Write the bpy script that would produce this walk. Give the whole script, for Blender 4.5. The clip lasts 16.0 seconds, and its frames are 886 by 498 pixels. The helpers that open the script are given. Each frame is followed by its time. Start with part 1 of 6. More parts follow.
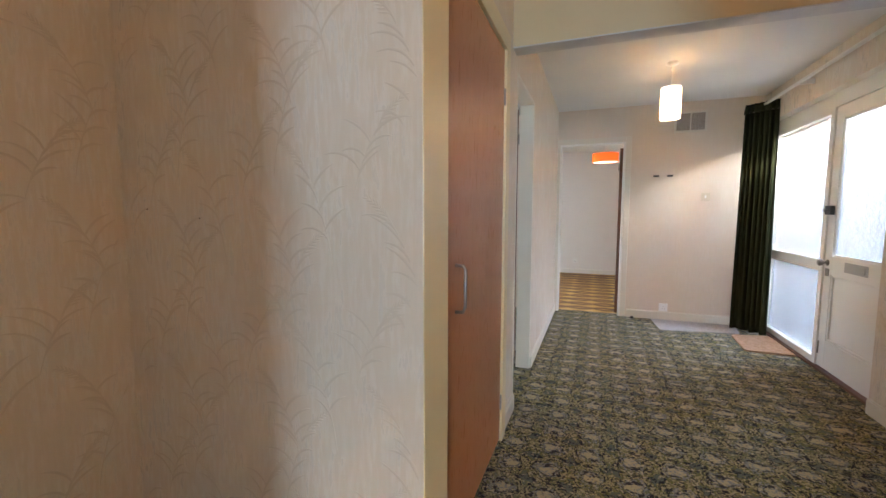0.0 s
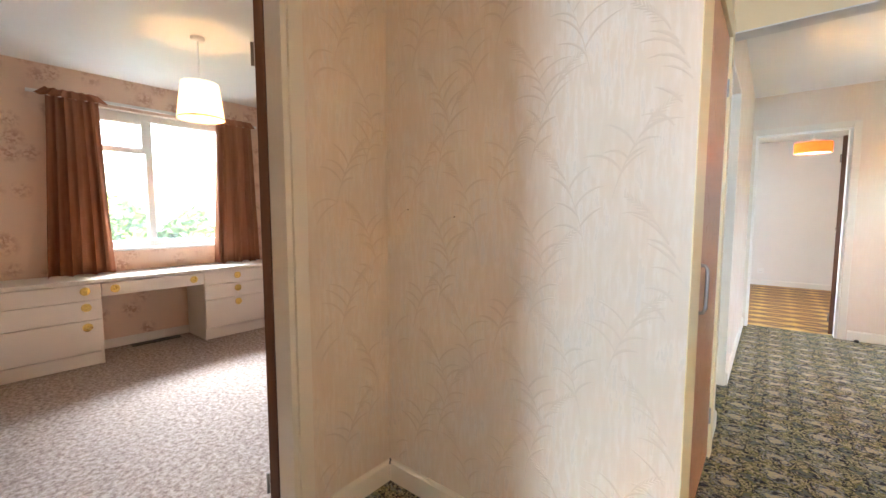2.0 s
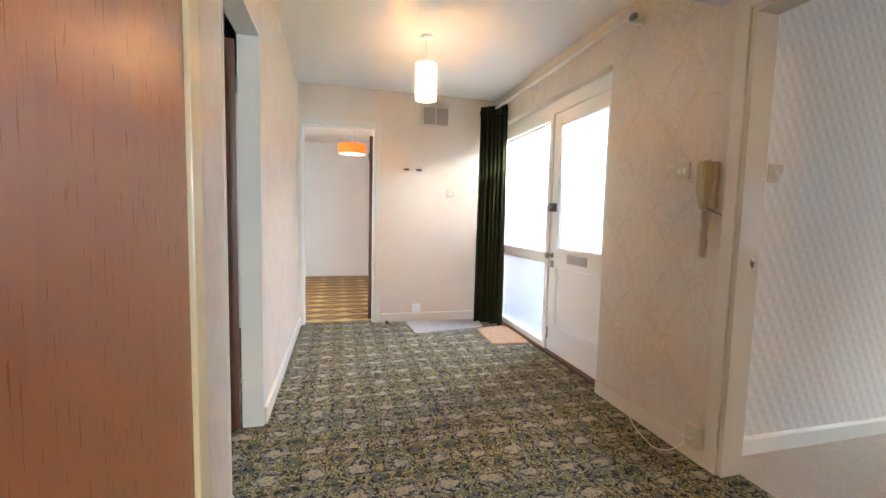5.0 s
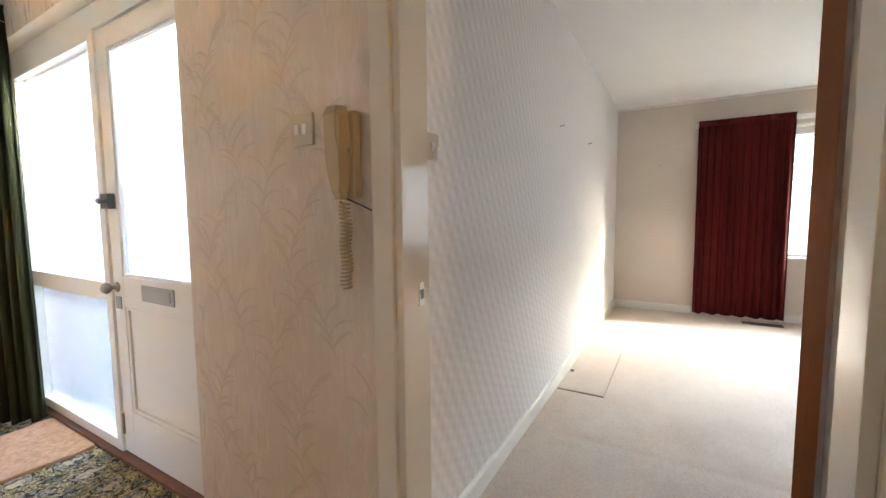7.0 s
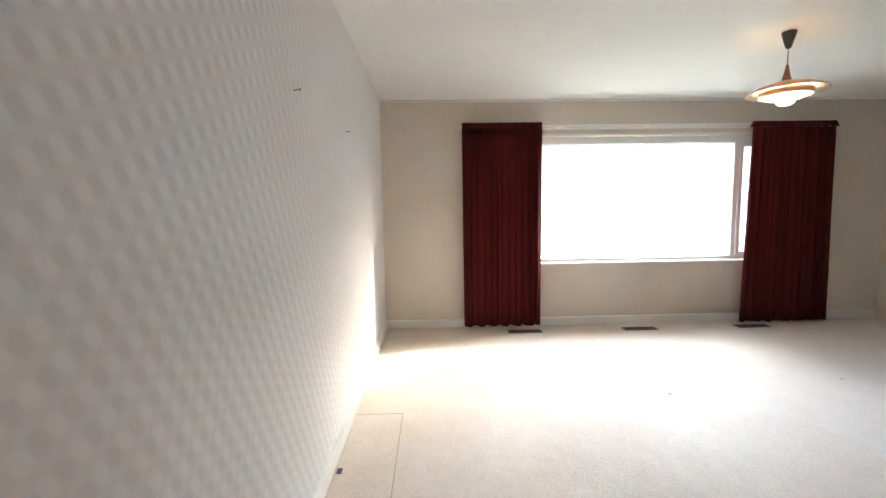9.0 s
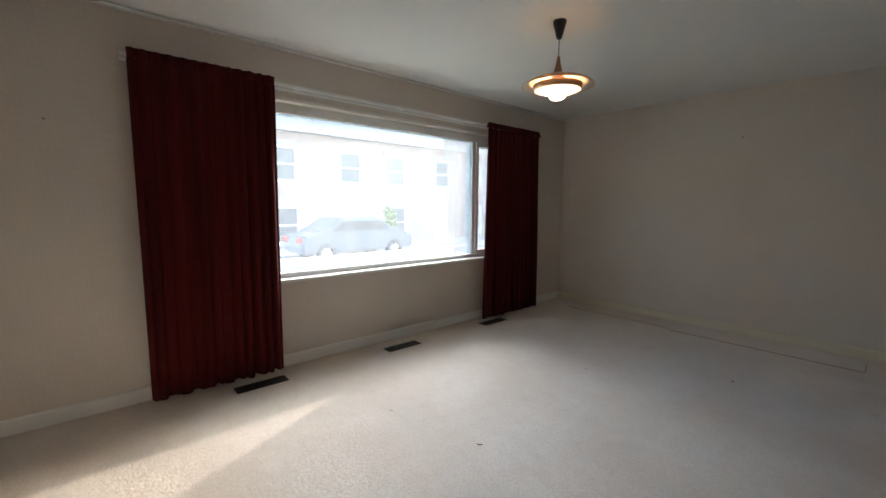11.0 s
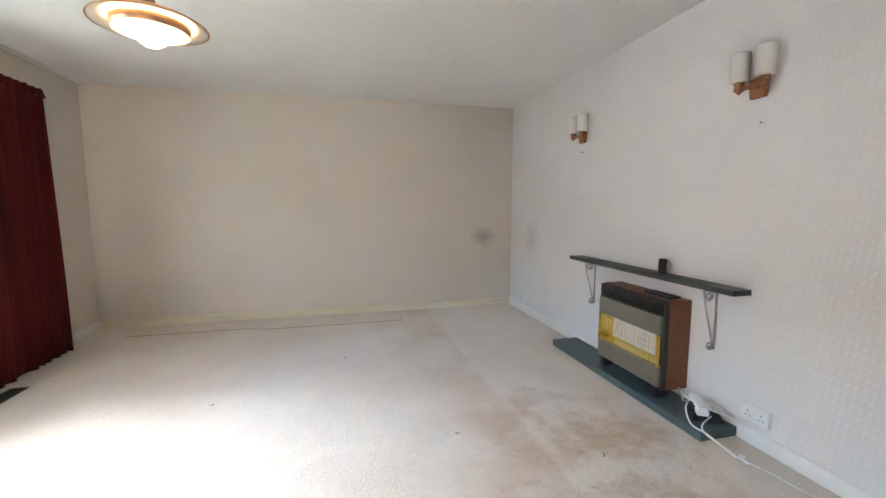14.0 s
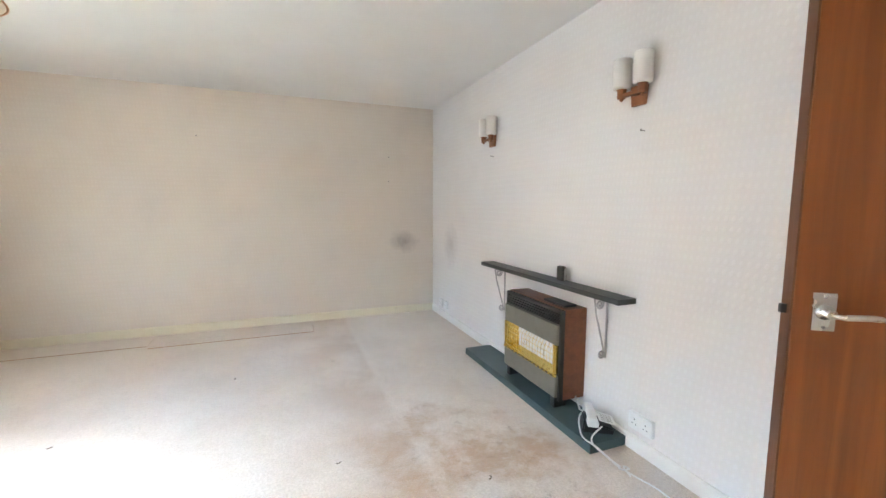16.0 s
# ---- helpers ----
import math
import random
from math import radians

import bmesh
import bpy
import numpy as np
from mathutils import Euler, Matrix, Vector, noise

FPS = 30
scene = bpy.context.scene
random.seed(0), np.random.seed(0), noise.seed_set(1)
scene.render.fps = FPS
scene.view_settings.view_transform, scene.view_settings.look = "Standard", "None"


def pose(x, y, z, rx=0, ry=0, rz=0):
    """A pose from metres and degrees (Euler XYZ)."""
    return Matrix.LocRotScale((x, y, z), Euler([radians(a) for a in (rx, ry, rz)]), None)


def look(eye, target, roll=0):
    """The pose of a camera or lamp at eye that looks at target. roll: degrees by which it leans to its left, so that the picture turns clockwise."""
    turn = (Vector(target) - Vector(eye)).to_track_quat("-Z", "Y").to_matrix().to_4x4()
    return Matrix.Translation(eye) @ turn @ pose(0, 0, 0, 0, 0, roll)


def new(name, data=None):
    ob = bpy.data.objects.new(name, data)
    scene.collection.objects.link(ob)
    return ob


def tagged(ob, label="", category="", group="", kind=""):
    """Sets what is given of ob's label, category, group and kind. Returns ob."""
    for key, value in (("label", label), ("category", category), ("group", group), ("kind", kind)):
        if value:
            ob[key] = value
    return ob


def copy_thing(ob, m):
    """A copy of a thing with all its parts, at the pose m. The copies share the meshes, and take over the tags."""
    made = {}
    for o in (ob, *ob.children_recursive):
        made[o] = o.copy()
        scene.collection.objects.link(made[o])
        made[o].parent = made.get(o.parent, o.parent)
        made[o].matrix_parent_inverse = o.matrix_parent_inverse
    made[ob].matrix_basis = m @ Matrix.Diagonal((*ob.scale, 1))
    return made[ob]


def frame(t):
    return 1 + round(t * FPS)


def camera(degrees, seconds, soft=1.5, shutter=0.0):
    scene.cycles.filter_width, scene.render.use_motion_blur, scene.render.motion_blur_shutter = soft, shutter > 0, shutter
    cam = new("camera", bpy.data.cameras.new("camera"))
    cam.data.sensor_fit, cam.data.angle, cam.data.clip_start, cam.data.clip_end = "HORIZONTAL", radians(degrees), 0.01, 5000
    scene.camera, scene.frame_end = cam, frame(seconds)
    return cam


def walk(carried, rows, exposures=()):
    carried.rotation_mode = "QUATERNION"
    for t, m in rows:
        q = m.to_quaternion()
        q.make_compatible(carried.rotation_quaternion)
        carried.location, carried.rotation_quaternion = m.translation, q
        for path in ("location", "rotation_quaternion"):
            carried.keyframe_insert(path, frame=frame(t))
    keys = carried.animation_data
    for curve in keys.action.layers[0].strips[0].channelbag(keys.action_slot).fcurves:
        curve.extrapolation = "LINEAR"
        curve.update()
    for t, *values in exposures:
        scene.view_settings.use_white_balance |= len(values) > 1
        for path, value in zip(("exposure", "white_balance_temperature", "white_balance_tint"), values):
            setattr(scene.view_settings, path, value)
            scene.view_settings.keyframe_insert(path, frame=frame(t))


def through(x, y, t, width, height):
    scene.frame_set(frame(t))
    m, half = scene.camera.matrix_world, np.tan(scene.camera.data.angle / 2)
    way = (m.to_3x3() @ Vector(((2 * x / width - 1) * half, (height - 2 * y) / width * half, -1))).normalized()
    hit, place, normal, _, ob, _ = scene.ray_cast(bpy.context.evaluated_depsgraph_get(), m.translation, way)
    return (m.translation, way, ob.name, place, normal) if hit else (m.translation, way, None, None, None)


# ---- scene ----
cam = camera(95.0, 16.0)

PATH = [
    (0, (0.269, 0.66, 1.224), (-0.431, 2.525, 1.047), 0.1),
    (0.5, (0.234, 0.542, 1.238), (-0.754, 2.271, 1.063), -0.1),
    (1, (0.186, 0.498, 1.219), (-0.955, 2.132, 1.046), -0.1),
    (1.5, (0.134, 0.421, 1.202), (-1.086, 1.997, 1.036), -0.1),
    (2, (0.017, 0.376, 1.211), (-1.237, 1.925, 1.046), -0.0),
    (2.5, (-0.084, 0.419, 1.226), (-1.121, 2.12, 1.042), 0.1),
    (3, (-0.097, 0.542, 1.222), (-0.897, 2.365, 1.032), 0.3),
    (5.5, (0.353, 1.772, 1.141), (1.187, 3.584, 0.995), 1.0),
    (6, (0.528, 1.97, 1.154), (1.692, 3.589, 0.998), 0.5),
    (6.5, (0.758, 2.155, 1.202), (2.270, 3.452, 1.031), 0.1),
    (7, (1.093, 2.341, 1.17), (2.816, 3.344, 1.006), -0.5),
    (7.5, (1.384, 2.457, 1.17), (3.195, 3.289, 1.002), -0.6),
    (8, (1.656, 2.523, 1.243), (3.585, 3.020, 1.073), -0.8),
    (10.5, (3.124, 2.490, 1.287), (4.892, 1.582, 1.074), 0.0),
    (11, (3.439, 2.414, 1.287), (4.937, 1.107, 1.071), 0.4),
    (11.5, (3.716, 2.313, 1.255), (4.983, 0.781, 1.039), 0.3),
    (12, (3.940, 2.191, 1.233), (5.075, 0.561, 1.021), 0.0),
    (12.5, (4.063, 2.126, 1.245), (4.765, 0.266, 1.030), 0.2),
    (13, (4.092, 2.154, 1.247), (4.299, 0.177, 1.029), 0.3),
    (13.5, (4.187, 2.229, 1.240), (4.020, 0.247, 1.029), 0.3),
    (14, (4.197, 2.247, 1.258), (3.714, 0.317, 1.044), 0.0),
    (14.5, (4.190, 2.281, 1.280), (3.306, 0.501, 1.058), 0.2),
    (15, (4.186, 2.301, 1.286), (3.155, 0.602, 1.063), 0.3),
    (15.5, (4.003, 2.240, 1.285), (2.971, 0.541, 1.068), 0.4),
    (16, (3.813, 2.179, 1.290), (3.090, 0.326, 1.081), 0.2),
]
EXPOSURES = [(0, 4.75), (0.5, 5.25), (1, 5.5), (2, 5.6), (2.5, 5.58), (3.2, 5.52), (5.5, 5.22), (6.2, 5.12), (7, 5.28), (8.2, 5.55), (10.3, 3.95), (11, 3.75), (12, 3.7), (13, 4.35), (14, 5.55), (15, 5.95), (16, 6.05)]
walk(cam, [(t, look(eye, target, roll)) for t, eye, target, roll in PATH], EXPOSURES)

# ---------------------------------------------------------------- world and sun
SUN_DIR = Vector((0.39, -0.92, 0.39)).normalized()      # towards the sun
world = bpy.data.worlds.new("sky")
scene.world = world
world.use_nodes = True
wn = world.node_tree
sky = wn.nodes.new("ShaderNodeTexSky")
sky.sky_type = "NISHITA"
sky.sun_disc = False
sky.sun_elevation = math.asin(SUN_DIR.z)
sky.sun_rotation = math.atan2(SUN_DIR.x, SUN_DIR.y)
sky.air_density, sky.dust_density, sky.ozone_density = 1.1, 3.0, 3.0
wn.links.new(sky.outputs[0], wn.nodes["Background"].inputs[0])
wn.nodes["Background"].inputs[1].default_value = 0.15


def lamp(name, kind, energy, color, m, **settings):
    data = bpy.data.lights.new(name, kind)
    data.energy, data.color = energy, color
    if kind == "AREA":
        data.shape = "RECTANGLE"
        data.size, data.size_y = settings["size"]
    elif kind == "SUN":
        data.angle = settings["angle"]
    else:
        data.shadow_soft_size = settings["radius"]
    ob = new(name, data)
    ob.matrix_world = m
    return ob


lamp("sun", "SUN", 0.24, (1.0, 0.94, 0.87), look(SUN_DIR * 40, (0, 0, 0)), angle=radians(1.2))
DAY = (0.84, 0.92, 1.0)
WARM = (1.0, 0.52, 0.20)
# area lamps in for daylight; end, kitchen and side room sources are assumed, unseen
lamp("front_door_daylight", "AREA", 2.0, DAY, look((3.0, 5.58, 2.75), (0.1, 4.2, 0.2)), size=(0.5, 0.9))
# lamp added in the unseen end room to cast the cool alcove band
lamp("end_room_daylight", "AREA", 7.5, (0.50, 0.74, 1.0), look((1.4, -4.7, 1.35), (-0.2, 0.6, 1.2)), size=(0.3, 1.5))
lamp("kitchen_daylight", "AREA", 1.0, (1.0, 0.95, 0.90), look((-1.22, 6.9, 1.3), (2.6, 7.6, -0.2)), size=(1.0, 1.1))
# fill lamp added in the windowless side room to brighten its door
lamp("side_room_fill", "AREA", 1.1, DAY, look((-3.0, 4.4, 1.5), (0, 4.4, 0.8)), size=(1.0, 1.0))
lamp("bedroom_daylight", "AREA", 45.0, DAY, look((-7.0, 1.78, 3.12), (-3.0, 1.7, 0.2)), size=(3.0, 0.8))
# added lamp for the high sky over the road, steep through the picture window
lamp("living_room_daylight", "AREA", 84.0, (0.86, 0.92, 0.98), look((10.6, -3.4, 5.3), (5.4, 0.9, 0.6)), size=(6.0, 2.2))
# bulbs of the pendants, and one assumed bulb over the near hall
lamp("hall_bulb", "POINT", 0.85, (1.0, 0.45, 0.15), pose(0.81, 4.50, 2.06), radius=0.035)
# unseen bulb, assumed from the warm tone of beam and post; place tuned
lamp("hall_assumed_bulb", "POINT", 0.88, (1.0, 0.61, 0.30), pose(0.95, 0.3, 2.275), radius=0.035)
lamp("bedroom_bulb", "POINT", 0.20, WARM, pose(-3.15, 1.58, 1.955), radius=0.035)
lamp("kitchen_bulb", "POINT", 0.34, (1.0, 0.50, 0.20), pose(0.38, 7.58, 2.09), radius=0.035)
lamp("living_bulb", "POINT", 0.19, WARM, pose(4.99, 0.10, 2.03), radius=0.03)


# ---------------------------------------------------------------- materials
class Nodes:
    """A node material under construction."""

    def __init__(self, name, rough=0.5, metal=0.0, spec=0.5):
        self.mat = bpy.data.materials.new(name)
        self.mat.use_nodes = True
        self.t = self.mat.node_tree
        self.b = self.t.nodes["Principled BSDF"]
        self.b.inputs["Roughness"].default_value = rough
        self.b.inputs["Metallic"].default_value = metal
        self.b.inputs["Specular IOR Level"].default_value = spec

    def put(self, socket, value):
        if isinstance(value, bpy.types.NodeSocket):
            self.t.links.new(value, socket)
        elif value is not None:
            socket.default_value = value

    def pos(self, scale=(1, 1, 1), local=False):
        if local:
            src = self.t.nodes.new("ShaderNodeTexCoord").outputs["Object"]
        else:
            src = self.t.nodes.new("ShaderNodeNewGeometry").outputs["Position"]
        m = self.t.nodes.new("ShaderNodeMapping")
        m.inputs["Scale"].default_value = scale
        self.t.links.new(src, m.inputs[0])
        return m.outputs[0]

    def xyz(self, v):
        n = self.t.nodes.new("ShaderNodeSeparateXYZ")
        self.put(n.inputs[0], v)
        return n.outputs

    def noise(self, v, scale, detail=3.0, rough=0.55, warp=0.0):
        n = self.t.nodes.new("ShaderNodeTexNoise")
        self.put(n.inputs["Vector"], v)
        n.inputs["Scale"].default_value, n.inputs["Detail"].default_value = scale, detail
        n.inputs["Roughness"].default_value, n.inputs["Distortion"].default_value = rough, warp
        return n.outputs[0]

    def voronoi(self, v, scale, feature="F1"):
        n = self.t.nodes.new("ShaderNodeTexVoronoi")
        n.feature = feature
        self.put(n.inputs["Vector"], v)
        n.inputs["Scale"].default_value = scale
        return n.outputs["Distance"]

    def m(self, op, a, b=0.0):
        n = self.t.nodes.new("ShaderNodeMath")
        n.operation = op
        self.put(n.inputs[0], a), self.put(n.inputs[1], b)
        return n.outputs[0]

    def ramp(self, v, stops, hard=False):
        n = self.t.nodes.new("ShaderNodeValToRGB")
        n.color_ramp.interpolation = "CONSTANT" if hard else "LINEAR"
        e = n.color_ramp.elements
        while len(e) < len(stops):
            e.new(0.5)
        for k, (at, c) in zip(e, stops):
            k.position, k.color = at, ((c, c, c) if isinstance(c, (int, float)) else tuple(c)) + (1,)
        self.put(n.inputs[0], v)
        return n.outputs[0]

    def mix(self, f, a, b, how="MIX"):
        n = self.t.nodes.new("ShaderNodeMix")
        n.data_type, n.blend_type = "RGBA", how
        self.put(n.inputs[0], f)
        for s, v in ((n.inputs[6], a), (n.inputs[7], b)):
            self.put(s, v if isinstance(v, bpy.types.NodeSocket) else tuple(v) + (1,))
        return n.outputs[2]

    def bump(self, h, strength=0.3, depth=0.005):
        n = self.t.nodes.new("ShaderNodeBump")
        n.inputs["Strength"].default_value, n.inputs["Distance"].default_value = strength, depth
        self.put(n.inputs["Height"], h)
        self.t.links.new(n.outputs[0], self.b.inputs["Normal"])

    def done(self, color=None, rough=None):
        self.put(self.b.inputs["Base Color"], color if isinstance(color, bpy.types.NodeSocket) or color is None else tuple(color) + (1,))
        self.put(self.b.inputs["Roughness"], rough)
        return self.mat


def paint(name, color, rough=0.4, wear=0.12, scale=6.0, local=True, relief=0.08):
    n = Nodes(name, rough)
    p = n.pos(local=local)
    a = n.noise(p, scale, 3)
    fine = n.noise(p, 60, 2)
    dark = tuple(c * (1 - wear) for c in color)
    n.bump(fine, relief, 0.001)
    return n.done(n.mix(a, color, dark), rough)


def plain(name, color, rough=0.5, metal=0.0, var=0.1, scale=14):
    n = Nodes(name, rough, metal)
    a = n.noise(n.pos(local=True), scale, 4)
    return n.done(n.mix(a, tuple(c * (1 + var) for c in color), tuple(c * (1 - var) for c in color)),
                  n.ramp(a, [(0.3, rough * 0.8), (0.75, min(1, rough * 1.25))]))


def wood(name, light, dark, along="z", rough=0.38, local=True, relief=0.12):
    n = Nodes(name, rough)
    s = {"z": (26, 26, 1.3), "y": (26, 1.3, 26), "x": (1.3, 26, 26)}[along]
    p = n.pos(s, local)
    g = n.noise(p, 1.0, 6, 0.6, 0.6)
    fine = n.noise(n.pos(tuple(v * 7 for v in s), local), 1.0, 3)
    big = n.noise(n.pos(local=local), 2.2, 2)
    c = n.mix(n.ramp(g, [(0.3, 0.0), (0.72, 1.0)]), light, dark)
    c = n.mix(n.m("MULTIPLY", big, 0.35), c, dark)
    n.bump(fine, relief, 0.001)
    return n.done(c, n.ramp(fine, [(0.3, rough * 0.8), (0.8, rough * 1.3)]))


def leafy_paper(name, base, pale, dirt, rough, raised=1.0):
    """Silky vinyl paper: short upright glints, put into colour and bump, gathered in clumps on a fine weave."""
    n = Nodes(name, rough, spec=0.75)
    p = n.pos()
    streak = n.noise(n.pos((62, 62, 9)), 1.0, 4, 0.6)
    hair = n.noise(n.pos((210, 210, 16)), 1.0, 2)
    glint = n.ramp(streak, [(0.44, 0.0), (0.62, 1.0)])
    clump = n.ramp(n.noise(n.pos((1, 1, 0.6)), 7.0, 3), [(0.40, 0.0), (0.60, 1.0)])
    lift = n.m("MULTIPLY", glint, n.m("ADD", n.m("MULTIPLY", clump, 0.75), 0.25))
    weave = n.noise(n.pos((1, 1, 0.35)), 130, 3)
    n.bump(n.m("ADD", lift, n.m("ADD", n.m("MULTIPLY", weave, 0.18), n.m("MULTIPLY", hair, 0.25))), 0.10 * raised, 0.005)
    stain = n.ramp(n.noise(p, 1.1, 3), [(0.42, 0.0), (0.75, 1.0)])
    # sheen painted in: glint streaks mix the paler tone into the colour
    col = n.mix(n.m("MULTIPLY", lift, 0.55 * raised), base, pale)
    col = n.mix(n.m("MULTIPLY", stain, 0.35), col, dirt)
    return n.done(col, n.ramp(lift, [(0.0, rough * 1.35), (0.8, rough * 0.75)]))


def dotted_paper(name, base, low, rough=0.5):
    """White embossed paper: small pads in slanting rows."""
    n = Nodes(name, rough)
    p = n.pos()
    c = n.xyz(p)
    u = n.m("ADD", c[0], c[1])
    k = 2 * math.pi / 0.064
    a = n.m("SINE", n.m("MULTIPLY", n.m("ADD", u, n.m("MULTIPLY", c[2], 0.55)), k))
    b = n.m("SINE", n.m("MULTIPLY", n.m("SUBTRACT", c[2], n.m("MULTIPLY", u, 0.45)), k * 0.9))
    pads = n.m("ADD", n.m("MULTIPLY", n.m("MULTIPLY", a, b), 0.5), 0.5)
    pads = n.m("ADD", n.m("MULTIPLY", pads, 0.5), n.m("MULTIPLY", n.m("ADD", a, 1.0), 0.25))
    grain = n.noise(p, 120, 3)
    n.bump(n.m("ADD", pads, n.m("MULTIPLY", grain, 0.3)), 0.24, 0.004)
    fade = n.ramp(n.noise(p, 0.9, 3), [(0.4, 0.0), (0.75, 1.0)])
    # hollows mixed greyer: shade of the emboss put into the colour
    col = n.mix(n.ramp(pads, [(0.25, 0.0), (0.75, 1.0)]), low, base)
    return n.done(n.mix(n.m("MULTIPLY", fade, 0.18), col, (0.62, 0.57, 0.50)), rough)


def magnolia(name, base, dirt, emboss=0.03):
    """Plain painted paper with smudges, and the two soot marks near the corner of the living room."""
    n = Nodes(name, 0.6)
    p = n.pos()
    stain = n.ramp(n.noise(p, 1.3, 4), [(0.45, 0.0), (0.8, 1.0)])
    col = n.mix(n.m("MULTIPLY", stain, 0.4), base, dirt)
    c = n.xyz(p)
    u = n.m("ADD", c[0], c[1])
    k = 2 * math.pi / 0.062
    pads = n.m("MULTIPLY", n.m("SINE", n.m("MULTIPLY", n.m("ADD", u, n.m("MULTIPLY", c[2], 0.6)), k)), n.m("SINE", n.m("MULTIPLY", n.m("SUBTRACT", u, n.m("MULTIPLY", c[2], 0.8)), k)))
    pads = n.ramp(pads, [(0.25, 0.0), (0.6, 1.0)])
    n.bump(n.m("ADD", n.noise(p, 110, 3), n.m("MULTIPLY", pads, emboss * 9)), 0.18, 0.003)
    # pads mixed paler: highlights of the emboss put into the colour
    col = n.mix(n.m("MULTIPLY", pads, emboss), col, (0.9, 0.89, 0.87))
    for at, size, power in (((2.48, -2.52, 0.87), (0.19, 0.3, 0.15), 0.75), ((2.12, -1.95, 0.86), (0.3, 0.22, 0.28), 0.35)):
        v = n.t.nodes.new("ShaderNodeVectorMath")
        v.operation = "SUBTRACT"
        n.put(v.inputs[0], n.pos()), n.put(v.inputs[1], at)
        w = n.t.nodes.new("ShaderNodeVectorMath")
        w.operation = "DIVIDE"
        n.put(w.inputs[0], v.outputs[0]), n.put(w.inputs[1], size)
        r = n.t.nodes.new("ShaderNodeVectorMath")
        r.operation = "LENGTH"
        n.put(r.inputs[0], w.outputs[0])
        d = n.m("ADD", r.outputs["Value"], n.m("MULTIPLY", n.m("SUBTRACT", n.noise(p, 9, 3), 0.5), 0.9))
        col = n.mix(n.m("MULTIPLY", n.ramp(d, [(0.0, 1.0), (0.5, 0.4), (1.0, 0.0)]), power), col, (0.20, 0.17, 0.15))
    return n.done(col, 0.62)


def floral_paper(name):
    n = Nodes(name, 0.55)
    p = n.pos()
    spots = n.ramp(n.voronoi(p, 5.2), [(0.16, 1.0), (0.46, 0.0)])
    broken = n.ramp(n.noise(p, 26, 4, 0.65), [(0.44, 0.0), (0.56, 1.0)])
    f = n.m("MULTIPLY", spots, broken)
    n.bump(n.noise(p, 100, 3), 0.15, 0.003)
    col = n.mix(n.noise(p, 5, 3), (0.74, 0.56, 0.43), (0.70, 0.50, 0.38))
    return n.done(n.mix(n.m("MULTIPLY", f, 0.8), col, (0.44, 0.23, 0.16)), 0.55)


